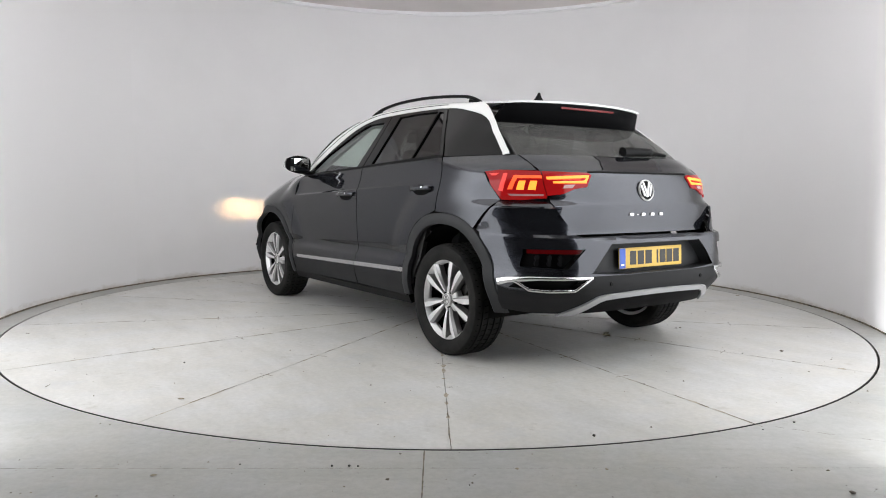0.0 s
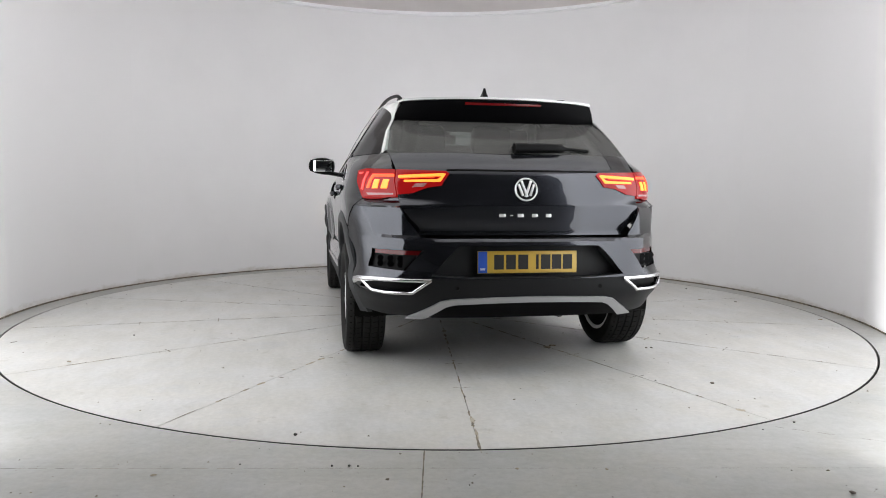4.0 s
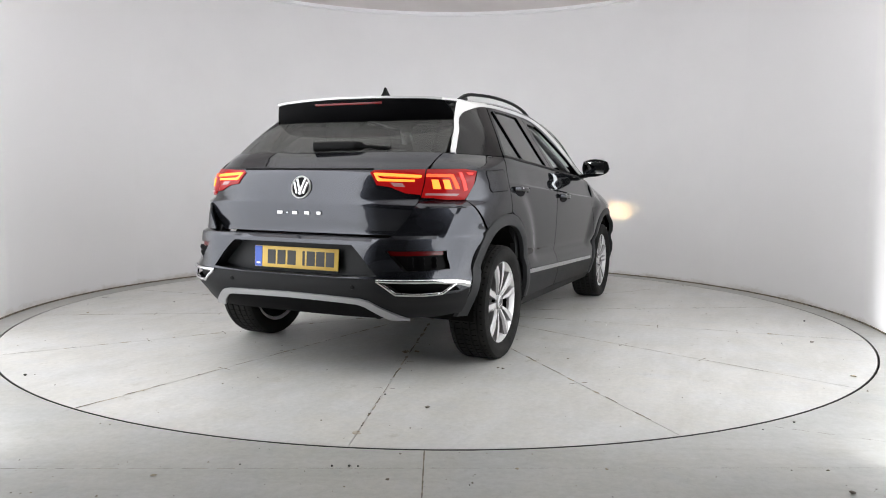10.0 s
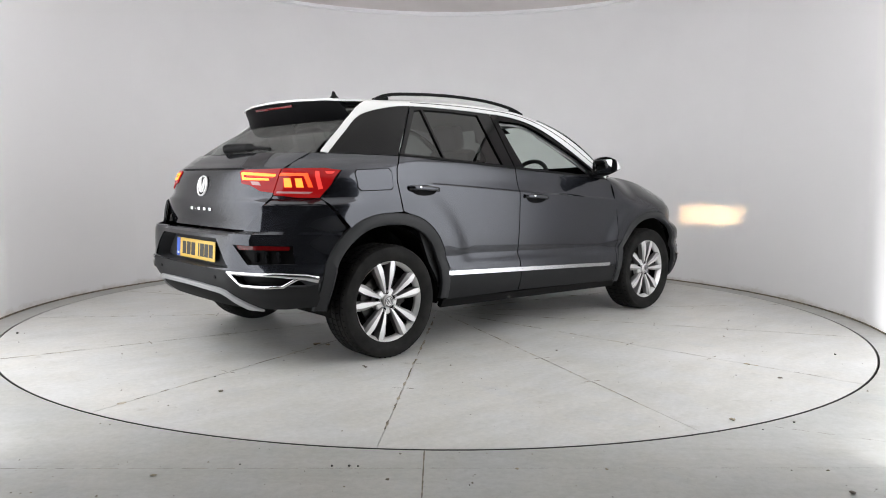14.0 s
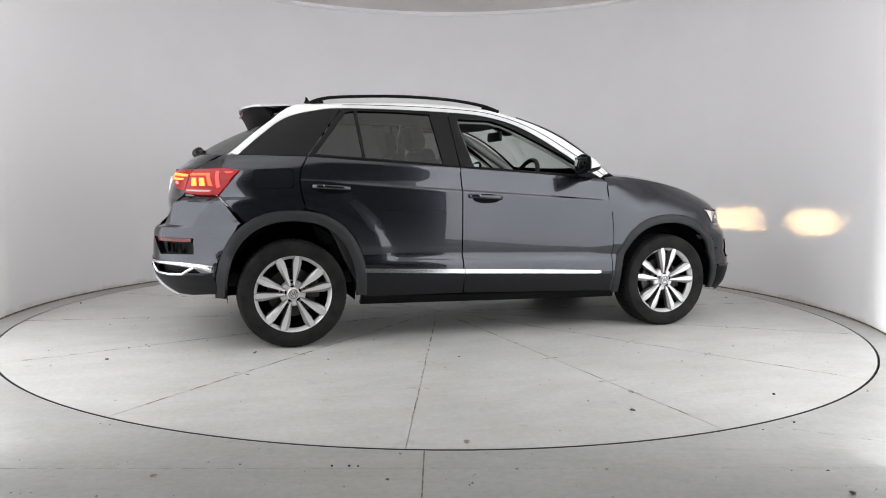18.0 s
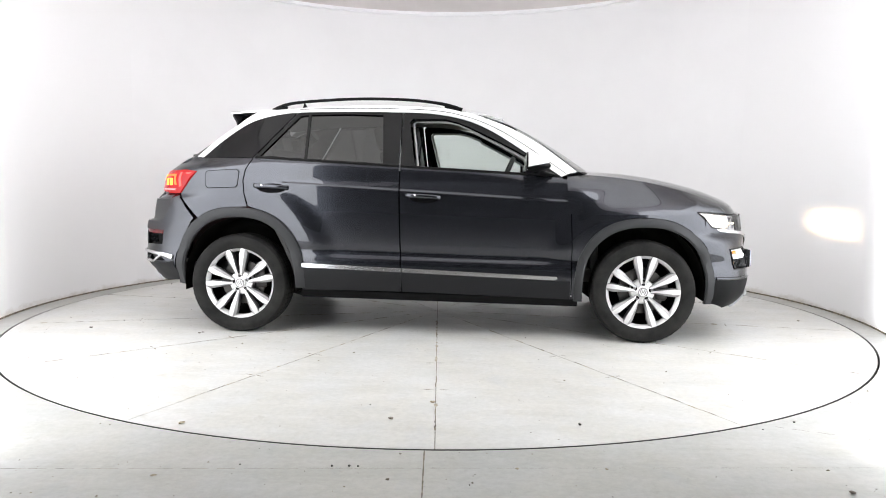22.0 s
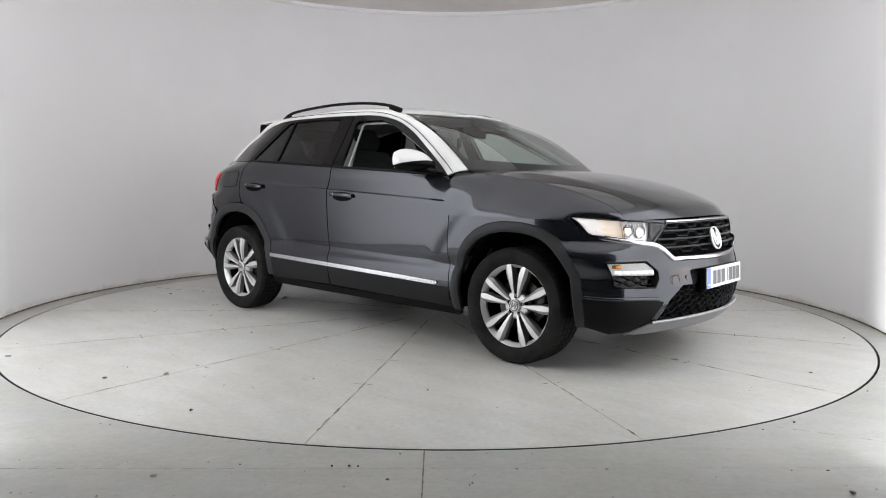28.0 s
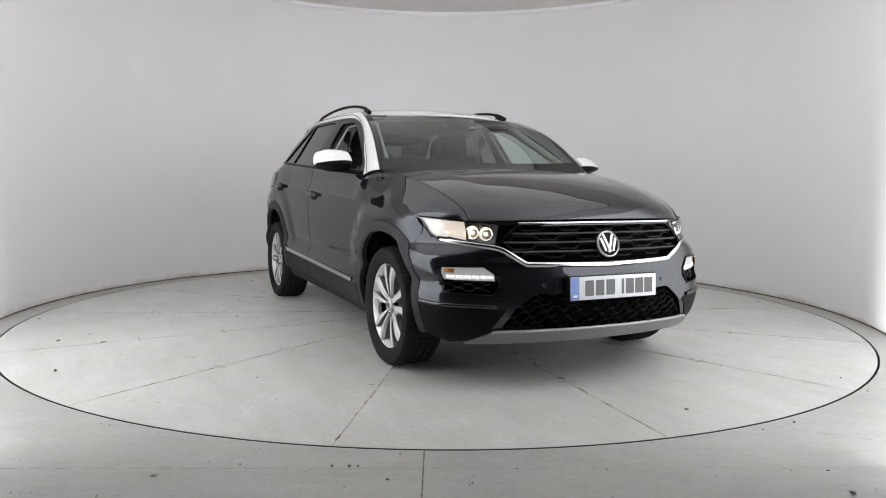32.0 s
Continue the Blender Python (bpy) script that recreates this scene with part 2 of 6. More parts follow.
M_DRL = glow("lit_white_running_lamp", (1.0, 1.0, 1.0), 1.8)
M_BULB = glow("lit_halogen_bulb", (1.0, 0.58, 0.27), 350000.0)
M_BULBSOFT = glow("lit_position_lamp", (1.0, 0.86, 0.66), 8.0)
M_LAMPWHITE = glow("lit_white_diffuser_lens", (1.0, 1.0, 1.0), 0.52)
M_LAMPLIT = glow("lit_lamp_reflector", (1.0, 0.88, 0.74), 1.2)
M_LAMPWHITE.node_tree.nodes["Principled BSDF"].inputs["Base Color"].default_value = (0.30, 0.30, 0.30, 1)
M_LAMPBASE = glow("softly_lit_lamp_housing", (1.0, 0.97, 0.93), 1.25)
M_LAMPEND, _n = mat_base("satin_grey_lamp_end", (0.16, 0.16, 0.165), 0.3, 0.3)
M_AMBER, _n = mat_base("amber_indicator_lens", (0.60, 0.22, 0.04), 0.2)
M_REFLECTOR, _n = mat_base("lamp_reflector", (0.84, 0.83, 0.82), 0.30, 0.45)


# ---- mesh helpers ----
def part(name, bm, material, parent, label=""):
    me = bpy.data.meshes.new(name)
    bm.to_mesh(me)
    bm.free()
    me.materials.append(material)
    ob = new(name, me)
    if parent is not None:
        ob.parent = parent
    return tagged(ob, label) if label else ob


def structure(name, bm, material, label, category):
    return tagged(part(name, bm, material, None), label, category, kind="structure")


def smooth(bm, angle=35):
    for f in bm.faces:
        f.smooth = True
    bm.normal_update()
    lim = radians(angle)
    for e in bm.edges:
        if len(e.link_faces) == 2 and e.calc_face_angle(0) > lim:
            e.smooth = False
    return bm


def box(bm, size, m=None, bevel=0.0):
    m = m or Matrix()
    r = bmesh.ops.create_cube(bm, size=1.0, matrix=m @ Matrix.Diagonal((*size, 1)))
    if bevel:
        es = {e for v in r["verts"] for e in v.link_edges}
        bmesh.ops.bevel(bm, geom=list(es), offset=bevel, segments=2, affect="EDGES", profile=0.5)
    return bm


def boxes(items, bevel=0.0):
    bm = bmesh.new()
    for size, m in items:
        box(bm, size, m, bevel)
    return smooth(bm)


def grid_mesh(rows, close_u=False, close_v=False):
    """Faces between rows of points."""
    bm = bmesh.new()
    vs = [[bm.verts.new(p) for p in r] for r in rows]
    n, k = len(vs), len(vs[0])
    for i in range(n if close_u else n - 1):
        for j in range(k if close_v else k - 1):
            q = (vs[i][j], vs[(i + 1) % n][j], vs[(i + 1) % n][(j + 1) % k], vs[i][(j + 1) % k])
            bm.faces.new(q)
    return bm


def lathe(profile, seg=48, axis="Z"):
    """profile: (radius, height) pairs."""
    rows = []
    for i in range(seg):
        a = 2 * math.pi * i / seg
        c, s = math.cos(a), math.sin(a)
        rows.append([(r * c, r * s, h) if axis == "Z" else (r * c, h, r * s) for r, h in profile])
    bm = grid_mesh(rows, close_u=True)
    bmesh.ops.remove_doubles(bm, verts=bm.verts, dist=1e-5)
    bmesh.ops.recalc_face_normals(bm, faces=bm.faces)
    return bm


def thicken(bm, th, centre=None):
    """Gives a sheet a back face th metres behind it; the front turns away from centre."""
    bm.normal_update()
    if centre is not None:
        d = sum(f.normal.dot(f.calc_center_median() - centre(f.calc_center_median())) for f in bm.faces)
        if d < 0:
            bmesh.ops.reverse_faces(bm, faces=bm.faces)
            bm.normal_update()
    for f in bm.faces:
        f.smooth = True
    if th:
        front = list(bm.faces)
        edge = [e for e in bm.edges if len(e.link_faces) == 1]
        back = {v: bm.verts.new(v.co - v.normal * th) for v in list(bm.verts)}
        rim = []
        for e in edge:
            l = next(l for l in e.link_loops)
            a, b = l.vert, l.link_loop_next.vert
            rim.append((b, a))
        for f in front:
            g = bm.faces.new([back[v] for v in reversed(f.verts)])
            g.smooth = True
        for b, a in rim:
            bm.faces.new((b, a, back[a], back[b]))
        bm.normal_update()
        for e in bm.edges:
            if len(e.link_faces) == 2 and e.calc_face_angle(0) > radians(40):
                e.smooth = False
    return bm


def inside(poly, a, b):
    hit = False
    for i in range(len(poly)):
        (x1, y1), (x2, y2) = poly[i - 1], poly[i]
        if (y1 > b) != (y2 > b) and a < (x2 - x1) * (b - y1) / (y2 - y1) + x1:
            hit = not hit
    return hit


def cut(bm, co, no):
    bmesh.ops.bisect_plane(bm, geom=bm.verts[:] + bm.edges[:] + bm.faces[:], dist=1e-6, plane_co=co, plane_no=no)


def sheet(poly, mapping, step=(0.05, 0.05), th=0.004, holes=(), lift=0.0, centre=None, folds=()):
    """A panel: the outline poly, given on the two coordinates of mapping, cut into cells, with convex holes, mapped onto the body and thickened."""
    bm = bmesh.new()
    bm.faces.new([bm.verts.new((a, b, 0)) for a, b in poly])
    for k in (0, 1):
        lo, hi = min(p[k] for p in poly), max(p[k] for p in poly)
        n = max(1, int((hi - lo) / step[k]))
        for i in range(1, n):
            co, no = [0, 0, 0], [0, 0, 0]
            co[k], no[k] = lo + (hi - lo) * i / n, 1
            cut(bm, co, no)
    for co, no in folds:
        cut(bm, (*co, 0), (*no, 0))
    for h in holes:
        for i in range(len(h)):
            (x1, y1), (x2, y2) = h[i - 1], h[i]
            cut(bm, (x1, y1, 0), (y2 - y1, x1 - x2, 0))
        dead = [f for f in bm.faces if inside(h, *f.calc_center_median()[:2])]
        bmesh.ops.delete(bm, geom=dead, context="FACES")
    ng = [f for f in bm.faces if len(f.verts) > 4]
    if ng:
        bmesh.ops.triangulate(bm, faces=ng)
    for v in bm.verts:
        v.co = mapping(v.co.x, v.co.y)
    bmesh.ops.remove_doubles(bm, verts=bm.verts, dist=1e-5)
    centre = centre or (lambda c: Vector((c.x * 0.8, 0, 0.7)))
    if lift:
        thicken(bm, 0, centre)
        bm.normal_update()
        off = [(v, v.normal * lift) for v in bm.verts]
        for v, o in off:
            v.co += o
    return thicken(bm, th, centre)


def smooth_curve(pts, n=8):
    """Catmull-Rom through tuples of any length."""
    out = []
    for i in range(len(pts) - 1):
        p0, p1, p2, p3 = (np.array(pts[max(0, min(len(pts) - 1, j))], float) for j in (i - 1, i, i + 1, i + 2))
        for k in range(n):
            t = k / n
            out.append(tuple(0.5 * (2 * p1 + (p2 - p0) * t + (2 * p0 - 5 * p1 + 4 * p2 - p3) * t * t + (3 * p1 - p0 - 3 * p2 + p3) * t ** 3)))
    out.append(tuple(map(float, pts[-1])))
    return out


def table(pts, n=10):
    c = smooth_curve(pts, n)
    xs, ys = [p[0] for p in c], [p[1] for p in c]
    return lambda x: float(np.interp(x, xs, ys))


def tube(path, rx, rz=None, seg=10, up=(0, 0, 1)):
    """A closed round bar along path, with half widths rx across and rz upwards."""
    rz = rz or rx
    rows = []
    path = [Vector(p) for p in path]
    for i, p in enumerate(path):
        d = (path[min(i + 1, len(path) - 1)] - path[max(i - 1, 0)]).normalized()
        a = d.cross(Vector(up)).normalized()
        b = a.cross(d)
        k = i / (len(path) - 1)
        w = rx(k) if callable(rx) else rx
        h = rz(k) if callable(rz) else rz
        rows.append([p + a * w * math.cos(2 * math.pi * j / seg) + b * h * math.sin(2 * math.pi * j / seg) for j in range(seg)])
    bm = grid_mesh(rows, close_v=True)
    bm.verts.ensure_lookup_table()
    bm.faces.new([bm.verts[j] for j in range(seg)])
    bm.faces.new([bm.verts[len(bm.verts) - seg + j] for j in range(seg)])
    bmesh.ops.recalc_face_normals(bm, faces=bm.faces)
    return smooth(bm, 50)


# ---- the booth ----
TABLE_R = 2.919
WALL_R = 3.10
WALL_H = 2.925


def arc(r, a0, a1, n):
    return [(r * math.cos(radians(a0 + (a1 - a0) * i / n)), r * math.sin(radians(a0 + (a1 - a0) * i / n))) for i in range(n + 1)]


# floor round the turntable, out to the dark bay behind the camera
bm = bmesh.new()
ring = arc(TABLE_R + 0.012, 0, 360, 128)[:-1]
vi = [bm.verts.new((x, y, 0)) for x, y in ring]
vd = [bm.verts.new((x, y, -0.12)) for x, y in ring]
vo = [bm.verts.new((max(-6, min(6, x * 4)), max(-9, min(6, y * 4)), 0)) for x, y in ring]
for i in range(128):
    j = (i + 1) % 128
    bm.faces.new((vi[i], vo[i], vo[j], vi[j]))
    bm.faces.new((vd[i], vi[i], vi[j], vd[j]))
bmesh.ops.recalc_face_normals(bm, faces=bm.faces)
floor = structure("floor", bm, M_FLOOR, "pale grey worn concrete floor slab round the turntable", "floor")
for f in floor.data.polygons:
    f.use_smooth = False
bm = bmesh.new()
bmesh.ops.create_circle(bm, cap_ends=True, segments=64, radius=TABLE_R + 0.05, matrix=pose(0, 0, -0.12))
structure("turntable_pit", bm, M_GAP, "dark pit under the turntable", "pit")
# slab joints in the floor: open here and there, choked with grime
for p0, p1, wd, share in (((-1.75, -3.134), (-0.05, -3.100), 0.0028, 0.85), ((-0.03, -3.100), (1.75, -3.064), 0.0022, 0.7), ((-0.0435, -2.935), (-0.043, -5.2), 0.006, 0.97), ((1.36, -2.63), (2.2, -3.02), 0.004, 0.8)):
    bm = bmesh.new()
    a, b = Vector((*p0, 0.0015)), Vector((*p1, 0.0015))
    d = (b - a).normalized()
    s = Vector((-d.y, d.x, 0)) * wd / 2
    n = int((b - a).length / 0.03)
    for i in range(n):
        if random.random() > share:
            continue
        q0, q1 = a.lerp(b, i / n), a.lerp(b, (i + 1) / n)
        w0, w1 = 0.35 + 0.8 * random.random(), 0.35 + 0.8 * random.random()
        vs = [bm.verts.new(p) for p in (q0 + s * w0, q0 - s * w0, q1 - s * w1, q1 + s * w1)]
        bm.faces.new(vs)
    bm.normal_update()
    for f in bm.faces:
        if f.normal.z < 0:
            f.normal_flip()
    structure("floor_joint", bm, M_TABLE_SEAM, "dark grimy joint between concrete slabs", "joint")

# curved wall, open towards the camera
A0, A1 = -42, 222
TH = 0.12
prof_in = arc(WALL_R, A0, A1, 96)
for nm, b0, b1, mt, lb in (("wall_curved", 24, 156, M_WALL, "smooth curved white booth wall, open at the front"), ("light_wall_1", A0, 24, M_LIGHTWALL, "white wall panel with lamp glow put in, brightest at its open end"), ("light_wall_2", 156, A1, M_LIGHTWALL, "white wall panel with lamp glow put in, brightest at its open end")):
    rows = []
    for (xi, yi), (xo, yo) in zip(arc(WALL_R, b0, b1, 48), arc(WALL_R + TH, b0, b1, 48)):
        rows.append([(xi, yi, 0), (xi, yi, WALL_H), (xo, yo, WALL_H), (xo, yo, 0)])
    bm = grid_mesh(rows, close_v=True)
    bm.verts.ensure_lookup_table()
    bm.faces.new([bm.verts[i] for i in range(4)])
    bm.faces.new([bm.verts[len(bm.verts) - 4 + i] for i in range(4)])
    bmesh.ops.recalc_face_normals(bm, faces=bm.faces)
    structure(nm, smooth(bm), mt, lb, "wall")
# straight flanks of the same glowing wall, added out of view, drawn in towards the opening
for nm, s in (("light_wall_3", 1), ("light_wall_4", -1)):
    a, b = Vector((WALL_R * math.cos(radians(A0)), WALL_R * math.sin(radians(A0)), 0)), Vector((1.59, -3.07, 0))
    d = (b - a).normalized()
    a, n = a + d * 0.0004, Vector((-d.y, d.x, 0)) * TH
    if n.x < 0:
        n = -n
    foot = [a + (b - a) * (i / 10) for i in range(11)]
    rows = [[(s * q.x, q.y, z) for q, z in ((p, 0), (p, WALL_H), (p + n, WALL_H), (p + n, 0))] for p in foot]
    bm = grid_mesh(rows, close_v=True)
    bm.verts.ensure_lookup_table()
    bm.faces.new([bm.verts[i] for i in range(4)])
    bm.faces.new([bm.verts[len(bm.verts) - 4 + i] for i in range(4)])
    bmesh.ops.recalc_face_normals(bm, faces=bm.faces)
    structure(nm, smooth(bm), M_LIGHTWALL, "white panel with lamp glow put in, beside the booth's opening", "wall")
# white bead on top of the wall and the ceiling
rows = [[(x * k, y * k, z) for k, z in ((1.0, WALL_H - 0.004), (0.985, WALL_H), (0.985, WALL_H + 0.032), (1.03, WALL_H + 0.032), (1.03, WALL_H - 0.004))] for x, y in prof_in]
bm = grid_mesh(rows, close_v=True)
bmesh.ops.recalc_face_normals(bm, faces=bm.faces)
structure("trim", smooth(bm), M_TRIM, "white bead along the top of the curved wall", "trim")
bm = bmesh.new()
box(bm, (12.2, 9.6, 0.1), pose(0, 1.3, WALL_H + 0.081))
structure("ceiling", bm, M_CEIL, "matt pinkish grey ceiling above the booth", "ceiling")
bm = bmesh.new()
box(bm, (12.2, 5.598, 0.1), pose(0, -6.301, WALL_H + 0.081))
structure("ceiling_bay", bm, M_DARKROOM, "dark ceiling of the bay before the booth", "ceiling")
# thin grime line at the wall's foot
rows = [[(x * k, y * k, z) for k, z in ((0.9985, 0.0005), (0.9985, 0.012), (1.0005, 0.012))] for x, y in prof_in]
bm = grid_mesh(rows)
structure("baseboard", thicken(bm, 0, lambda c: c * 2), M_TABLE_SEAM, "thin brown grime line at the foot of the wall", "baseboard")
# the dark bay behind the camera
for nm, sx, sy, x, y in (("wall_north", 12.2, 0.1, 0, 6.05), ("wall_south", 12.2, 0.1, 0, -9.05), ("wall_east", 0.1, 15.2, 6.05, -1.5), ("wall_west", 0.1, 15.2, -6.05, -1.5)):
    bm = bmesh.new()
    box(bm, (sx, sy, 3.1), pose(x, y, 1.55))
    structure(nm, bm, M_DARKROOM, "plain dark wall of the bay round the booth", "wall")

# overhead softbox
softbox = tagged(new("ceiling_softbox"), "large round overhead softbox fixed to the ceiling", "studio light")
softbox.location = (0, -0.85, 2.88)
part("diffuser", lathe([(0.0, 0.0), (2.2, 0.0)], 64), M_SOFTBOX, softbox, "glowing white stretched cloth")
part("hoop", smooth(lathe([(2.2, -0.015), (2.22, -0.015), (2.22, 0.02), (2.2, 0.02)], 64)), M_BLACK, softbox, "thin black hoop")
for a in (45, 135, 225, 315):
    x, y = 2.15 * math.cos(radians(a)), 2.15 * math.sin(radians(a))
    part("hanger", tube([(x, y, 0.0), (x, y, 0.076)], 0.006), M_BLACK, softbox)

# ---- turntable ----
turntable = tagged(new("turntable"), "round concrete turntable of wedge plates with grimy seams", "turntable")
SECTORS = 14
SEAM0 = -7.4
for k in range(SECTORS):
    a0, a1 = SEAM0 + 360 / SECTORS * k, SEAM0 + 360 / SECTORS * (k + 1)
    g = 0.0016
    bm = bmesh.new()
    mid = radians((a0 + a1) / 2)
    push = g / math.sin(radians(180 / SECTORS))
    tip = Vector((math.cos(mid), math.sin(mid), 0)) * push
    pts = [tip] + [Vector((x, y, 0)) + tip for x, y in arc(TABLE_R - push - 0.002, a0, a1, 12)]
    top = [bm.verts.new(p) for p in pts]
    low = [bm.verts.new(p - Vector((0, 0, 0.05))) for p in pts]
    bm.faces.new(top)
    for i in range(len(top)):
        j = (i + 1) % len(top)
        bm.faces.new((top[j], top[i], low[i], low[j]))
    bmesh.ops.recalc_face_normals(bm, faces=bm.faces)
    part("plate", bm, M_TABLE, turntable)
part("bed", lathe([(0, -0.02), (TABLE_R - 0.012, -0.02), (TABLE_R - 0.012, -0.1), (0, -0.1)], 64), M_TABLE_SEAM, turntable, "dark bed under the plates")
part("rim", smooth(lathe([(TABLE_R - 0.003, -0.001), (TABLE_R + 0.001, -0.001), (TABLE_R + 0.001, -0.06), (TABLE_R - 0.003, -0.06)], 128)), M_BRAKE, turntable, "thin steel rim round the plates")

# grime along the seams, wider here and there
M_STAIN, _n = mat_base("tan_grime", (0.40, 0.35, 0.26), 0.85)
_z = noise_node(M_STAIN, 22)
M_STAIN.node_tree.links.new(ramp(M_STAIN, _z, [(0.35, (0.24, 0.20, 0.14)), (0.65, (0.50, 0.46, 0.38))]).outputs[0], _n.inputs["Base Color"])
bm = bmesh.new()
for k in range(SECTORS):
    a = radians(SEAM0 + 360 / SECTORS * k)
    d, n = Vector((math.cos(a), math.sin(a), 0)), Vector((-math.sin(a), math.cos(a), 0))
    r = 0.25
    dirty = random.choice((0.6, 0.8, 1.0, 1.5))
    while r < 2.75:
        ln = random.uniform(0.02, 0.14)
        if random.random() < 0.85 - 0.14 * r:
            w = dirty * random.uniform(0.003, 0.010) * (2.2 if random.random() < 0.12 else 1)
            off = random.uniform(-0.004, 0.004)
            m = 5
            L = [bm.verts.new(d * (r + ln * i / m) + n * (off + w * math.sin(math.pi * (i + 0.3) / (m + 0.6)) * random.uniform(0.5, 1.2)) + Vector((0, 0, 0.0012))) for i in range(m + 1)]
            R = [bm.verts.new(d * (r + ln * i / m) + n * (off - w * math.sin(math.pi * (i + 0.3) / (m + 0.6)) * random.uniform(0.5, 1.2)) + Vector((0, 0, 0.0012))) for i in range(m + 1)]
            for i in range(m):
                bm.faces.new((R[i], R[i + 1], L[i + 1], L[i]))
        r += ln + random.uniform(0.0, 0.05)
tagged(part("seam_grime", bm, M_STAIN, turntable, "tan dirt caught in the seams"), kind="stuff")

# cross marks of the fixings on every seam, and loose grit
bm = bmesh.new()


def dash(bm, c, d, ln, w, z):
    n = Vector((-d.y, d.x, 0))
    m = 6
    L, R = [], []
    for i in range(m + 1):
        p = c + d * ln * (i / m - 0.5) + n * random.uniform(-0.002, 0.002) + Vector((0, 0, z))
        h = w * random.uniform(0.4, 1.2) * math.sin(math.pi * (i + 0.4) / (m + 0.8))
        L.append(bm.verts.new(p + n * h))
        R.append(bm.verts.new(p - n * h))
    for i in range(m):
        bm.faces.new((R[i], R[i + 1], L[i + 1], L[i]))


for k in range(SECTORS):
    a = radians(SEAM0 + 360 / SECTORS * k)
    d, n = Vector((math.cos(a), math.sin(a), 0)), Vector((-math.sin(a), math.cos(a), 0))
    for r in (1.62 + random.uniform(-0.03, 0.03), 2.12 + random.uniform(-0.03, 0.03)):
        for off in (-0.03, 0.03):
            dash(bm, d * r + n * (off + random.uniform(-0.008, 0.008)), n, random.uniform(0.03, 0.06), 0.0045, 0.0016)
    # dark broken runs in the joint itself
    r = 0.4
    while r < 2.8:
        ln = random.uniform(0.05, 0.22)
        if random.random() < 0.68:
            dash(bm, d * (r + ln / 2), d, ln, random.uniform(0.0025, 0.0065), 0.0018)
        r += ln + random.uniform(0.0, 0.12)
tagged(part("fixing_mark", bm, M_TABLE_SEAM, turntable, "dark worn marks across the seams"), kind="stuff")


def grit(n, place, z):
    bm = bmesh.new()
    for _ in range(n):
        x, y = place()
        q = random.uniform(0.0015, 0.0042) * (1.8 if random.random() < 0.12 else 1)
        t = random.uniform(0, 6.3)
        b = [bm.verts.new((x + q * math.cos(t + i * 1.57) * random.uniform(0.6, 1.3), y + q * math.sin(t + i * 1.57) * random.uniform(0.6, 1.3), z)) for i in range(4)]
        top = bm.verts.new((x, y, z + q * 0.7))
        for i in range(4):
            bm.faces.new((b[i], b[(i + 1) % 4], top))
    return bm


def on_disc():
    a, r = random.uniform(0, 6.283), 2.85 * math.sqrt(random.random())
    return r * math.cos(a), r * math.sin(a)


def on_slab():
    while True:
        x, y = random.uniform(-2.2, 2.2), random.uniform(-4.6, -2.0)
        if math.hypot(x, y) > TABLE_R + 0.03 and abs(x) < 0.66 * (y + 5.5) and (y < -3.05 or math.hypot(x, y) < 3.02):
            return x, y


tagged(part("grit", grit(260, on_disc, 0.0005), M_TABLE_SEAM, turntable, "fine dark specks on the plates"), kind="stuff")
tagged(part("grit", grit(170, on_slab, 0.0005), M_TABLE_SEAM, None), "fine dark grit on the concrete slab", "grit", kind="stuff")

# ---- the car: x forward, y to its left, z up, from the middle of the wheelbase ----
car = tagged(new("car"), "dark grey SUV with a white roof, lamps lit, on the turntable", "car")

W_OF = table([(0.15, 0.80), (0.25, 0.850), (0.30, 0.870), (0.38, 0.891), (0.455, 0.893), (0.485, 0.889), (0.53, 0.868), (0.58, 0.8735), (0.65, 0.8800), (0.72, 0.8842), (0.80, 0.8868), (0.86, 0.8874), (0.92, 0.887), (0.930, 0.8865), (0.938, 0.884), (0.97, 0.873),
              (1.02, 0.856), (1.06, 0.842), (1.10, 0.820), (1.13, 0.799), (1.20, 0.754), (1.30, 0.690), (1.44, 0.601), (1.52, 0.550)], 24)
XR_OF = table([(0.15, -1.90), (0.28, -1.98), (0.36, -2.055), (0.44, -2.085), (0.50, -2.092), (0.58, -2.092), (0.66, -2.085), (0.700, -2.072), (0.714, -2.045), (0.724, -1.984), (0.80, -1.991), (0.868, -1.999), (0.880, -1.997), (0.95, -1.980), (1.04, -1.950), (1.08, -1.905), (1.13, -1.84),
               (1.25, -1.64), (1.40, -1.42), (1.52, -1.25)], 24)
XF_OF = table([(0.15, 1.93), (0.22, 2.03), (0.28, 2.085), (0.36, 2.105), (0.45, 2.105), (0.54, 2.09), (0.60, 2.07), (0.69, 2.045), (0.79, 2.012), (0.82, 1.985), (0.86, 1.92), (1.5, 1.3)], 24)


# how far the rear corners stand proud of the middle, under the lamps
BULGE = table([(0.30, 0.0), (0.45, 0.008), (0.60, 0.012), (0.69, 0.018), (0.714, 0.034), (0.724, 0.060), (0.794, 0.040), (0.85, 0.020), (0.905, 0.006), (0.94, 0.0), (1.2, 0.0)], 12)


def rear_end(a, z):
    k = min(1, max(0, (abs(a) - 0.10) / 0.14))
    return XR_OF(z) - BULGE(z) * k * k * (3 - 2 * k)


def front_bend(z):
    """The two powers of the nose's plan: round at the lamps, squarer in the bumper."""
    k = min(1, max(0, (0.70 - z) / 0.10))
    k = k * k * (3 - 2 * k)
    return 2.5 + 3.7 * k, 3.0 - 1.6 * k


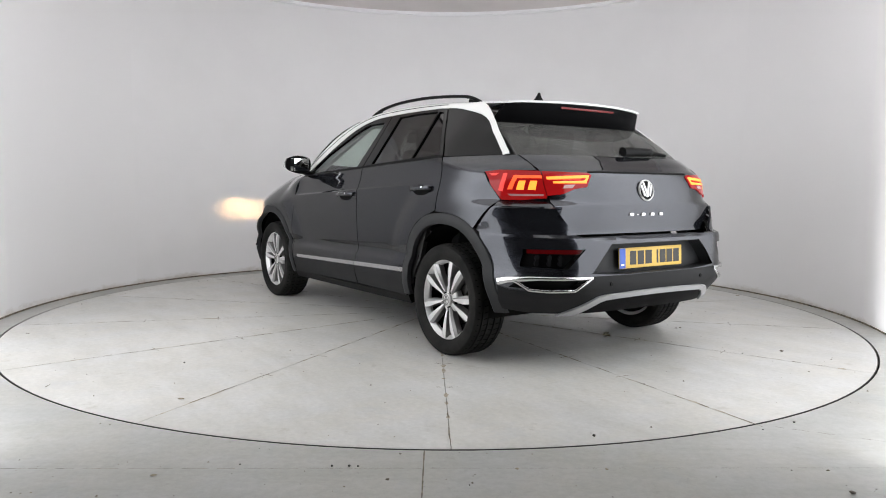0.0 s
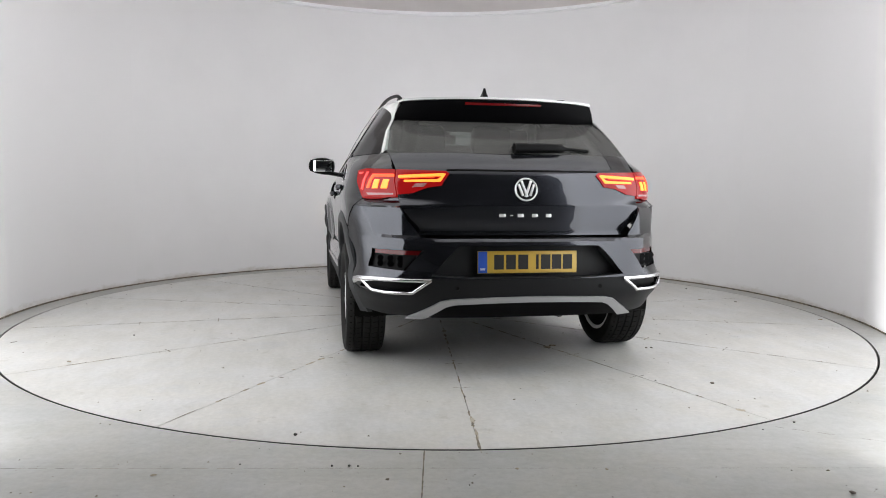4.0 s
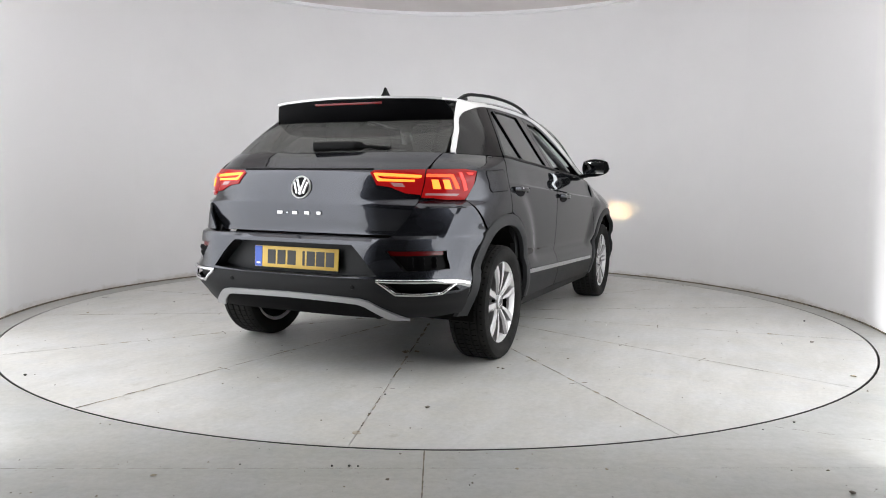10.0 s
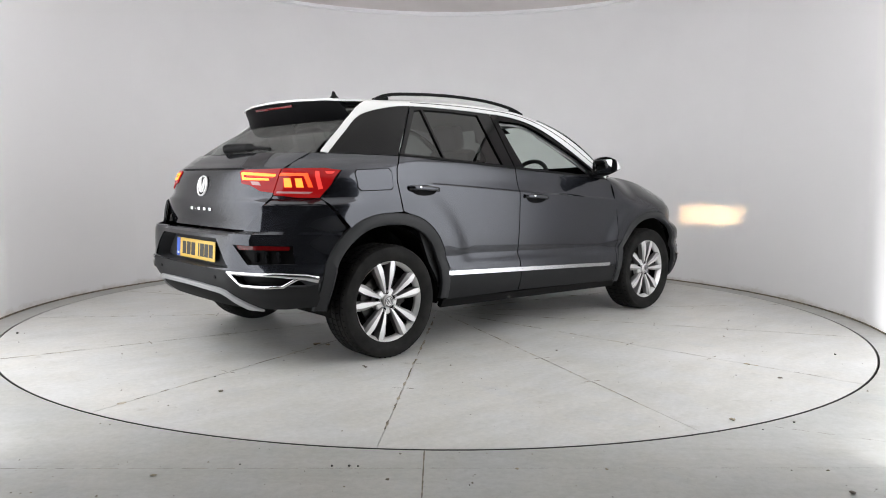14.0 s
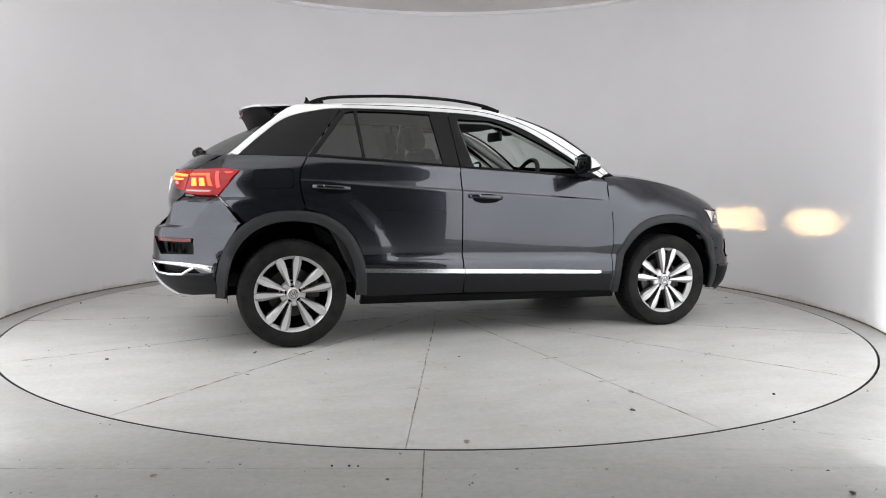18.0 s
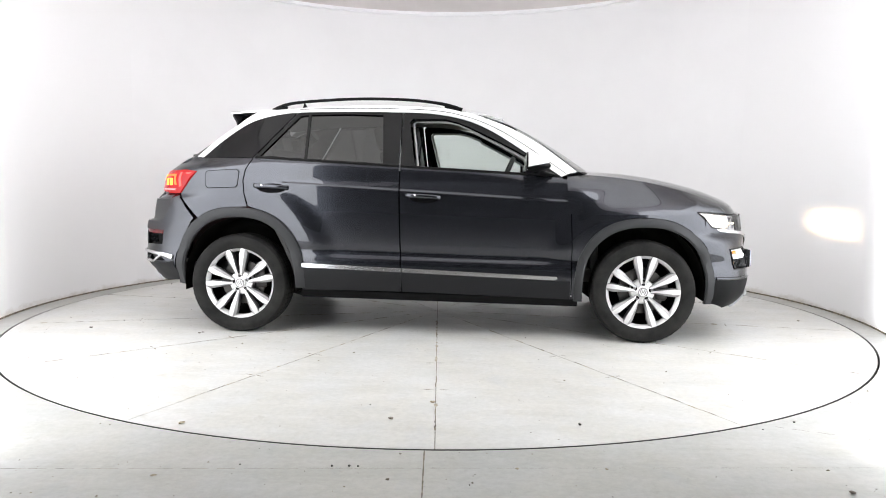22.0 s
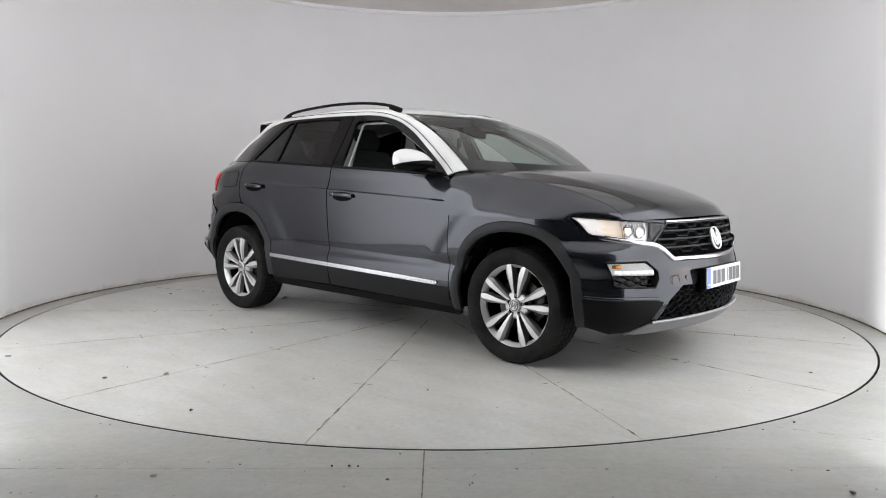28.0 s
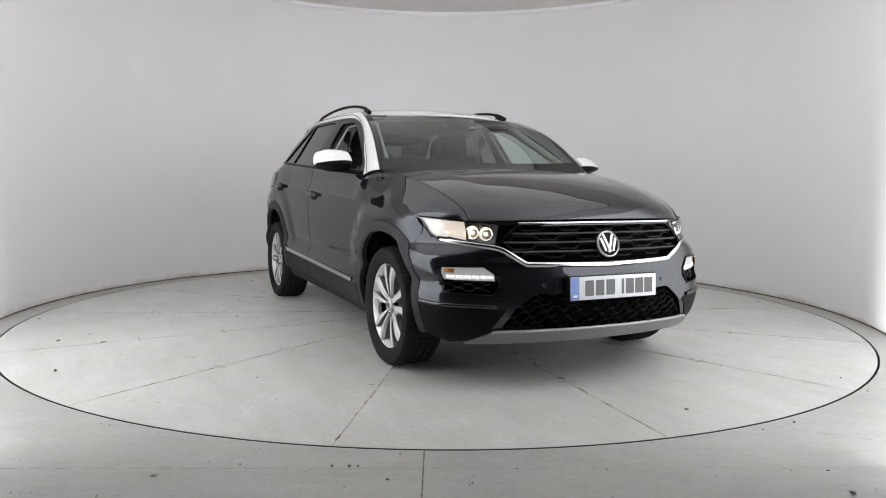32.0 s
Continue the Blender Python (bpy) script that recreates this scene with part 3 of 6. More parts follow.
def rear_bend(z):
    """The two powers of the tail's plan: tighter corners in the bumper, under the lamps."""
    k = min(1, max(0, (0.905 - z) / 0.05)) * min(1, max(0, (z - 0.36) / 0.10))
    k = k * k * (3 - 2 * k)
    return 3.0 + 0.9 * k, 3.6 + 0.5 * k


def tilt(x, z):
    k = min(1.0, max(0.0, (z - 0.35) / 0.5))
    return z + 0.055 * (max(-1.3, min(1.2, x)) + 0.2) * k


def xa_r(z):
    return -1.15 if z < 1.0 else -1.15 + 0.9 * (z - 1.0)


def swell(x, z):
    """Blistered wings round the arches, with a soft shoulder."""
    r = math.hypot(abs(x) - 1.29, (z - 0.322) * (0.98 if x > 0 else 0.92))
    k = min(1, max(0, ((0.66 if x > 0 else 0.67) - r) / (0.14 if x > 0 else 0.12)))
    k = k * k * (3 - 2 * k)
    return k * (0.024 if x > 0 else 0.015) * min(1, max(0, (1.0 - z) / 0.10)) * min(1, max(0, (z - 0.47) / 0.10))


def side_y(x, z):
    w = W_OF(tilt(x, z)) * (0.988 if z < 1.0 else 1 - 0.012 * max(0, (1.1 - z) / 0.1))
    if z > 1.0 and x > 0.1:
        w *= 1 - 0.045 * ((x - 0.1) / 0.7) ** 2 * min(1, (z - 1.0) / 0.1)
    if z > 1.1 and x < -1.2:
        w -= 0.018 * min(1, (-1.2 - x) / 0.15) * min(1, (z - 1.1) / 0.04) * min(1, max(0, (x + 1.64) / 0.06))
    # a sharp shoulder line along the doors
    if -1.05 < x < 0.84 and z > 0.8:
        w -= 0.006 * min(1, max(0, (tilt(x, z) - 0.930) / 0.009)) * min(1, (x + 1.05) / 0.2) * min(1, max(0, (0.84 - x) / 0.12)) * (1 - min(1, max(0, (z - 1.0) / 0.1)))
    # the arches swell a little out of the flanks
    w += swell(x, z)
    ar = xa_r(z)
    if x < ar:
        k = min(1, max(0, (z - 1.05) / 0.12))
        u = min(1.0, (ar - x) / (ar - XR_OF(z) + 0.10 * k))
        k2 = min(1, max(0, (z - 1.06) / 0.05)) * min(1, max(0, (1.27 - z) / 0.12))
        pw, qw = rear_bend(z)
        return w * max(0.0, 1 - u ** (pw - 0.4 * k - 0.85 * k2)) ** (1 / qw)
    if x > 1.2:
        u = min(1.0, (x - 1.2) / (XF_OF(z) - 1.2))
        pw, qw = front_bend(z)
        return w * max(0.0, 1 - u ** pw) ** (1 / qw)
    return w


def rear_x(y, z):
    w, ar = 0.988 * W_OF(tilt(-1.5, z)), xa_r(z)
    pw, qw = rear_bend(z)
    return ar - (ar - XR_OF(z)) * max(0.0, 1 - min(1, abs(y) / w) ** qw) ** (1 / pw)


def front_x(y, z):
    w = 0.988 * W_OF(tilt(1.5, z))
    pw, qw = front_bend(z)
    return 1.2 + (XF_OF(z) - 1.2) * max(0.0, 1 - min(1, abs(y) / w) ** qw) ** (1 / pw)


def on_side(s):
    return lambda x, z: Vector((x, s * side_y(x, z), z))


def on_rear(y, z):
    return Vector((rear_x(y, z), y, z))


# the folded bumper corner under the tail lamp: its edge runs down and back from a ledge
FOLD_A = 0.60
FOLD_X = table([(0.50, -1.87), (0.58, -1.880), (0.65, -1.888), (0.75, -1.830), (0.856, -1.765), (0.95, -1.70)], 6)
FOLD_Y = table([(0.50, 0.775), (0.58, 0.757), (0.65, 0.735), (0.75, 0.765), (0.856, 0.790), (0.95, 0.80)], 6)


def folded(base, a, z):
    p = base(a, z)
    k = min(1, max(0, (0.867 - z) / 0.009)) * min(1, max(0, (z - 0.51) / 0.09))
    # the fold ends at the joint with the quarter panel
    lo, hi = 0.345, 0.84 - 0.14 * min(1, max(0, (z - 0.74) / 0.155))
    if k > 0 and lo < a < hi:
        c = Vector((FOLD_X(z), FOLD_Y(z), z))
        q = base(lo, z).lerp(c, (a - lo) / (FOLD_A - lo)) if a < FOLD_A else c.lerp(base(hi, z), (a - FOLD_A) / (hi - FOLD_A))
        u = max(0.0, (a - FOLD_A) / (hi - FOLD_A))
        p = p.lerp(q, k * (0.92 - 0.3 * math.sin(math.pi * u)))
    # the band over the ledge stands back
    b = min(1, max(0, (z - 0.858) / 0.009)) * min(1, max(0, (0.910 - z) / 0.012)) * min(1, max(0, (a - 0.33) / 0.02)) * min(1, max(0, (0.67 - a) / 0.06))
    return p + Vector((0.016, -0.010, 0)) * b


# round the corners: a runs from 0 at the middle of the end face to +-1 where the flat side begins, then on along the side in metres
def wrap(end):
    def place(a, z):
        s, a = (1 if a >= 0 else -1), abs(a)
        if a > 1:
            x = (xa_r(z) if end < 0 else 1.2) - end * (a - 1)
            return Vector((x, s * side_y(x, z), z))
        p = folded(bend, a, z) if end < 0 else bend(a, z)
        return Vector((p.x, s * p.y, z))

    def bend(a, z):
        x0 = xa_r(z) if end < 0 else 1.2
        xe = rear_end(a, z) if end < 0 else XF_OF(z)
        psi = a * math.pi / 2
        pw, qw = rear_bend(z) if end < 0 else front_bend(z)
        x = x0 + (xe - x0) * math.cos(psi) ** (2 / pw)
        return Vector((x, 0.988 * W_OF(tilt(1.5 * end, z)) * math.sin(psi) ** (2 / qw) + swell(x, z) * math.sin(psi), z))
    return place


def ay(end, y, z):
    """The wrap coordinate at a distance y from the middle."""
    w = 0.988 * W_OF(tilt(1.5 * end, z))
    return math.copysign(math.asin(min(1, abs(y) / w) ** ((rear_bend(z) if end < 0 else front_bend(z))[1] / 2)) / (math.pi / 2), y)


def ax(end, x, z):
    """The wrap coordinate at a place x along the side."""
    x0 = xa_r(z) if end < 0 else 1.2
    xe = XR_OF(z) if end < 0 else XF_OF(z)
    u = (x - x0) / (xe - x0)
    return 1 - u * (xe - x0) * end if u < 0 else math.acos(min(1, u) ** ((rear_bend(z) if end < 0 else front_bend(z))[0] / 2)) / (math.pi / 2)


REAR, FRONT = wrap(-1), wrap(1)


def WR(pts):
    """Outline on the rear wrap: (y, z) or ('x', x, z)."""
    return [(ax(-1, p[1], p[2]), p[2]) if p[0] == "x" else (ay(-1, p[0], p[1]), p[1]) for p in pts]


def WF(pts):
    return [(ax(1, p[1], p[2]), p[2]) if p[0] == "x" else (ay(1, p[0], p[1]), p[1]) for p in pts]


def flip(poly, s):
    return [(s * a, b) for a, b in poly]


# wheel arches: superellipses round the wheel centres
WB = 1.29
HUB = 0.322


def arch(cx, rx, top, n=44, z0=0.25, e=2.35):
    """From the rear foot over the top to the front foot."""
    rz = top - HUB
    a0 = math.asin(max(-1.0, -((HUB - z0) / rz) ** (e / 2))) if z0 < HUB else 0
    out = []
    for i in range(n + 1):
        a = math.pi - a0 + (2 * a0 - math.pi) * i / n
        c, s = math.cos(a), math.sin(a)
        out.append((cx + rx * math.copysign(abs(c) ** (2 / e), c), HUB + rz * math.copysign(abs(s) ** (2 / e), s)))
    return out


ARCH_R_IN = arch(-WB, 0.376, 0.752, z0=0.30)
ARCH_R_OUT = arch(-WB, 0.440, 0.814, z0=0.30)
ARCH_F_IN = arch(WB, 0.376, 0.724, z0=0.25)
ARCH_F_OUT = arch(WB, 0.428, 0.778, z0=0.25)


FOLDS = [((0.0, zf), (0.0, 1.0)) for zf in (0.930, 0.939)]


def upto(poly, test):
    return [p for p in poly if test(p)]


BELT = lambda x: 1.065 - 0.0545 * x
# door and wing outlines in (x, z)
rear_arch_front = upto(ARCH_R_OUT, lambda p: p[0] > -1.19)
REAR_DOOR = [(-0.228, 0.288), (-0.2385, 0.60), (-0.247, BELT(-0.247)), (-1.195, BELT(-1.2)), (-1.236, 1.06), (-1.247, 0.985), (-1.235, 0.90), (-1.215, 0.826)] + [(x + 0.006, z + 0.004) for x, z in rear_arch_front if z > 0.30] + [(-0.862, 0.288)]
FRONT_DOOR = [(-0.219, 0.288), (0.845, 0.262), (0.842, 0.60), (0.832, 0.86), (0.812, 1.0), (0.775, BELT(0.775)), (-0.239, BELT(-0.239)), (-0.2305, 0.60)]
QUARTER = [(-1.203, BELT(-1.2)), (-1.243, 1.06), (-1.255, 0.985), (-1.242, 0.895), (-1.223, 0.822)] + [(x, z + 0.004) for x, z in ARCH_R_OUT if x <= -1.25 and x > -1.552][::-1] + [(-1.556, 0.742), (-1.699, 0.897), (-1.642, 0.968), (-1.579, 1.044), (-1.66, 1.056), (-1.818, 1.0525), (-1.780, 1.08), (-1.742, 1.10), (-1.700, 1.12), (-1.666, 1.137)]

def sheared(pts):
    """Door outlines with the height taken along the falling shoulder line."""
    return [(x, z + 0.055 * (x + 0.2)) for x, z in pts]


for s in (1, -1):
    side = on_side(s)
    left = s > 0
    along_crease = lambda x, v, side=side: side(x, v - 0.055 * (x + 0.2))
    d = part("rear_door", sheet(sheared(REAR_DOOR), along_crease, (0.04, 0.012), 0.012, folds=FOLDS), M_PAINT, car)
    part("door_moulding", sheet([(-0.866, 0.463), (-0.866, 0.437), (-0.223, 0.416), (-0.2235, 0.442)], side, (0.2, 0.02), 0.01, lift=0.007), M_CHROME, d, "bright chrome strip along the lower door")
    d2 = part("front_door", sheet(sheared(FRONT_DOOR), along_crease, (0.04, 0.012), 0.012, folds=FOLDS), M_PAINT, car)
    part("door_moulding", sheet([(-0.2195, 0.442), (-0.219, 0.416), (0.745, 0.386), (0.76, 0.396), (0.755, 0.409)], side, (0.2, 0.02), 0.01, lift=0.007), M_CHROME, d2, "bright chrome strip along the lower door")
    # plastic cladding under the strips, shade of its downward lean put into the colour
    part("door_cladding", sheet([(-0.872, 0.433), (-0.868, 0.290), (-0.230, 0.290), (-0.2245, 0.412)], side, (0.06, 0.02), 0.006, lift=0.003), M_CLAD, d, "plastic cladding under the strip, shade put into its dark grey")
    part("door_cladding", sheet([(-0.2195, 0.412), (-0.217, 0.290), (0.840, 0.264), (0.838, 0.380), (0.745, 0.382)], side, (0.06, 0.02), 0.006, lift=0.003), M_CLAD, d2, "plastic cladding under the strip, shade put into its dark grey")
    for dd, x0, z0 in ((d, -1.065, 0.945), (d2, -0.085, 0.893)):
        y = side_y(x0, z0)
        bm = bmesh.new()
        # flat dark oval for the shade in the cup, and the bar over it
        cup = [(x0 + 0.088 * math.cos(a) + (0.012 if math.cos(a) > 0 else 0), z0 - 0.006 + 0.030 * math.sin(a)) for a in (2 * math.pi * i / 20 for i in range(20))]
        part("cup_shade", sheet(cup, side, (0.04, 0.03), 0.004, lift=0.0025), M_SATIN, dd, "flat dark oval for the shade in the grip cup")
        path = [(x0 - 0.108, s * (y + 0.006), z0 + 0.010), (x0 - 0.07, s * (y + 0.028), z0 + 0.009), (x0 + 0.06, s * (y + 0.030), z0 + 0.003), (x0 + 0.105, s * (y + 0.012), z0 - 0.002)]
        part("handle", tube(smooth_curve(path, 5), 0.009, 0.014), M_PAINT, dd, "body-coloured pull handle")
        part("handle_inlay", tube([(x0 - 0.098, s * (y + 0.022), z0 + 0.012), (x0 - 0.045, s * (y + 0.0365), z0 + 0.011)], 0.004, 0.008), M_CHROME, dd, "small chrome inlay")
    part("quarter_panel", sheet(QUARTER, side, (0.02, 0.014), 0.010), M_PAINT, car)
    if not left:
        flap = [(-1.497, 1.045), (-1.51, 1.03), (-1.503, 0.955), (-1.485, 0.938), (-1.30, 0.945), (-1.288, 0.96), (-1.283, 1.04), (-1.30, 1.056)]
        rim = [(x * 1.0 + (0.004 if x > -1.39 else -0.004), z + (0.004 if z > 1.0 else -0.004)) for x, z in flap]
        part("filler_gap", sheet(rim, side, (0.05, 0.05), 0.002, lift=0.0015), M_BLACK, car, "thin dark shut line of the fuel flap")
        part("fuel_flap", sheet(flap, side, (0.05, 0.05), 0.004, lift=0.003), M_PAINT, car)
    # dark flanges behind the shut lines
    for q in ([(-1.30, 1.11), (-1.17, 1.11), (-1.17, 0.85), (-1.30, 0.85)], [(-0.29, 1.06), (-0.19, 1.06), (-0.18, 0.30), (-0.28, 0.30)], [(0.80, 1.0), (0.88, 0.97), (0.89, 0.28), (0.80, 0.28)]):
        part("door_flange", sheet(q, side, (0.1, 0.06), 0.004, lift=-0.022), M_SATIN, car)
    # wheel-arch mouldings, one band each
    for inn, out, up in ((ARCH_R_IN, ARCH_R_OUT, 0), (ARCH_F_IN, ARCH_F_OUT, 0)):
        rows = []
        for (xi, zi), (xo, zo) in zip(inn, out):
            rows.append([Vector((xi, s * (side_y(xi, zi) - 0.022), zi)), Vector((xi, s * (side_y(xi, zi) + 0.005), zi)), Vector((xi * 0.8 + xo * 0.2, s * (side_y(xi, zi) + 0.012), zi * 0.8 + zo * 0.2)),
                         Vector((xi * 0.25 + xo * 0.75, s * (side_y(xo, zo) + 0.010), zi * 0.25 + zo * 0.75)), Vector((xo, s * (side_y(xo, zo) + 0.003), zo)), Vector((xo, s * (side_y(xo, zo) - 0.02), zo))])
        bm = grid_mesh(rows)
        part("arch_moulding", thicken(bm, 0.004, lambda c: Vector((c.x, 0, c.z))), M_PLASTIC, car, "grey textured plastic wheel-arch moulding")
    # sill between the arches
    sill = [(-0.880, 0.285), (-0.885, 0.235), (0.890, 0.212), (0.890, 0.258)]
    part("sill", sheet(sill, side, (0.1, 0.02), 0.03, lift=-0.004), M_BLACK, car, "black sill under the doors")
    # front wing: lower side from the door to the bumper, round the arch
    wing = [(0.853, 0.262), (0.850, 0.60), (0.840, 0.86), (0.822, 0.985)]
    lower = [(0.862, 0.262)] + [(x, z + 0.004) for x, z in ARCH_F_OUT if z > 0.262 and x < 1.62]
    poly = [(0.850, 0.262), (0.847, 0.60), (0.8395, 0.80), (1.600, 0.80), (1.600, 0.817), (1.655, 0.767), (1.655, 0.735)] + [p for p in lower[::-1] if p[0] < 1.63]
    fw = part("front_wing", sheet(poly, side, (0.022, 0.016), 0.010), M_PAINT, car)
# bonnet
XB = lambda y: 1.03 - 0.20 * (abs(y) / 0.74) ** 2
HZ = table([(0, 1.078), (0.25, 1.058), (0.5, 1.020), (0.72, 0.965), (0.88, 0.906), (0.96, 0.862), (1.0, 0.812)], 8)


def bonnet_pt(b, k):
    y = b * (0.738 - 0.035 * k - 0.05 * k * k)
    xb, xf = XB(y), front_x(y, 0.80) - 0.02
    e = abs(b)
    z = HZ(k) - 0.030 * e ** 2.2 * (1 - 0.6 * k) + 0.010 * math.exp(-((e - 0.74) / 0.10) ** 2) * (1 - k) * min(1, 4 * k)
    return Vector((xb + (xf - xb) * k, y, z))


rows = [[bonnet_pt(-1 + 2 * j / 40, i / 30) for i in range(31)] for j in range(41)]
part("bonnet", thicken(grid_mesh(rows), 0.015, lambda c: Vector((c.x, 0, 0.3))), M_PAINT, car)

for s in (1, -1):
    # the wing's shoulder, from the side up to the bonnet's edge
    rows = []
    foot, nose = bonnet_pt(s, 0).x, bonnet_pt(s, 1).x
    ks = sorted([-0.02 + 1.02 * i / 44 for i in range(45)] + [(x - foot) / (nose - foot) for x in (1.5995, 1.604)])
    for k in ks:
        p2 = bonnet_pt(s, max(0, k)) + Vector((min(0, k) * 1.0, s * 0.004, -0.001))
        x = p2.x
        z0 = min(p2.z - 0.002, float(np.interp(x, [1.600, 1.6035, 1.70, 1.90], [0.80, 0.819, 0.816, 0.804])))
        p0 = Vector((x, s * side_y(x, z0), z0))
        lean = min(1, max(0, (x - 0.84) / 0.30))
        lean = lean * lean * (3 - 2 * lean)
        p1 = Vector((x, s * (side_y(x, z0) + 0.012 * (1 - lean) - 0.040 * lean * min(1, max(0, (1.66 - x) / 0.2))), z0 + (p2.z - z0) * (0.88 - 0.38 * lean)))
        curve = [(1 - t) ** 2 * p0 + 2 * t * (1 - t) * p1 + t * t * p2 for t in (j / 13 for j in range(14))]
        s0 = swell(x, z0)
        rows.append([q + Vector((0, s * (swell(q.x, q.z) - s0) * (1 - j / 13), 0)) for j, q in enumerate(curve)])
    part("wing_shoulder", thicken(grid_mesh(rows), 0.008, lambda c: Vector((c.x, 0, 0.6))), M_PAINT, car)

# roof
RZ = table([(-1.50, 1.462), (-1.30, 1.487), (-1.05, 1.510), (-0.70, 1.530), (-0.35, 1.533), (0.0, 1.515), (0.25, 1.480), (0.48, 1.432)], 8)
REDGE = table([(-1.50, 0.550), (-1.2, 0.552), (-0.7, 0.562), (-0.2, 0.565), (0.2, 0.575), (0.48, 0.60)], 6)
EDGEZ = lambda x: RZ(x) - 0.040
rows = []
for i in range(41):
    k = i / 40
    r = []
    for j in range(25):
        b = -1 + 2 * j / 24
        x1 = 0.40 - 0.16 * b * b
        x0 = -1.545 + 0.10 * b * b
        x = x0 + (x1 - x0) * k
        y = b * REDGE(x)
        r.append((x, y, RZ(x + 0.18 * b * b * max(0, (k - 0.7) / 0.3)) - (0.010 + 0.030 * min(1, k * 5)) * abs(b) ** 2.4 - 0.010 * max(0, 1 - k * 6) * abs(b) ** 8))
    rows.append(r)
part("roof", thicken(grid_mesh(rows), 0.012, lambda c: Vector((c.x, 0, 0.3))), M_WHITE, car, "glossy white roof panel")

# white roof arch over the side windows: from the foot of the rear pillar to the foot of the windscreen pillar
ARCH_LOW = [(-1.588, 1.138), (-1.45, 1.262), (-1.30, 1.372), (-1.12, 1.423), (-0.95, 1.443), (-0.62, 1.449), (-0.33, 1.447), (-0.05, 1.436), (0.165, 1.393), (0.342, 1.316), (0.535, 1.194), (0.775, 1.030)]
for s in (1, -1):
    low = smooth_curve(ARCH_LOW, 6)
    rows = []
    n = len(low)
    for i, (x, z) in enumerate(low):
        k = i / (n - 1)
        p0 = Vector((x, s * (side_y(x, z) + 0.004), z))
        if x < -1.18:
            q = (x + 1.18) / (-1.588 + 1.18)
            b = min(1.0, max(0.0, (q - 0.10) / 0.34))
            b = b * b * (3 - 2 * b)
            p2 = Vector((x, s * 0.552, EDGEZ(-1.18) + 0.002 + 0.1 * (x + 1.18))).lerp(p0 + Vector((-0.028 - 0.015 * q, -s * (0.013 - 0.002 * q), 0.017 - 0.010 * q)), b)
        elif x < 0.05:
            p2 = Vector((x, s * REDGE(x), EDGEZ(x) + 0.002))
        else:
            q = (x - 0.05) / (0.775 - 0.05)
            p2 = Vector((0.05 + 0.825 * q + 0.02 * math.sin(q * math.pi), s * (0.576 + 0.172 * q), EDGEZ(0.05) * (1 - q) + 1.062 * q + 0.060 * math.sin(q * math.pi)))
        mid = (p0 + p2) / 2 + Vector((0, s * 0.012, 0.012)) * (1.0 if x > -1.18 else 0.35)
        rows.append([(1 - t) ** 2 * p0 + 2 * t * (1 - t) * mid + t * t * p2 for t in (0, 0.2, 0.4, 0.6, 0.8, 1)])
    line = [r[2] * 0.5 + r[1] * 0.5 + Vector((0, s * 0.0075, 0.003)) for r in rows if r[0].x > -0.96]
    shut = part("shut_line", tube(line, 0.0018, 0.0022, 6), M_BLACK, car, "thin dark shut line in the roof arch")
    part("roof_arch", thicken(grid_mesh(rows), 0.006, lambda c: Vector((c.x * 0.9, 0, 0.9))), M_WHITE, car, "white painted roof arch and pillars")

# side glass, frames and the dark rear quarter
def top_line(x):
    return float(np.interp(x, [p[0] for p in smooth_curve(ARCH_LOW, 6)], [p[1] for p in smooth_curve(ARCH_LOW, 6)]))


def topedge(x0, x1, drop, n=14):
    return [(x0 + (x1 - x0) * i / n, top_line(x0 + (x1 - x0) * i / n) - drop) for i in range(n + 1)]


def dense_line(pts, n=5):
    return [tuple(pts[i][c] + (pts[i + 1][c] - pts[i][c]) * k / n for c in (0, 1)) for i in range(len(pts) - 1) for k in range(n)] + [pts[-1]]


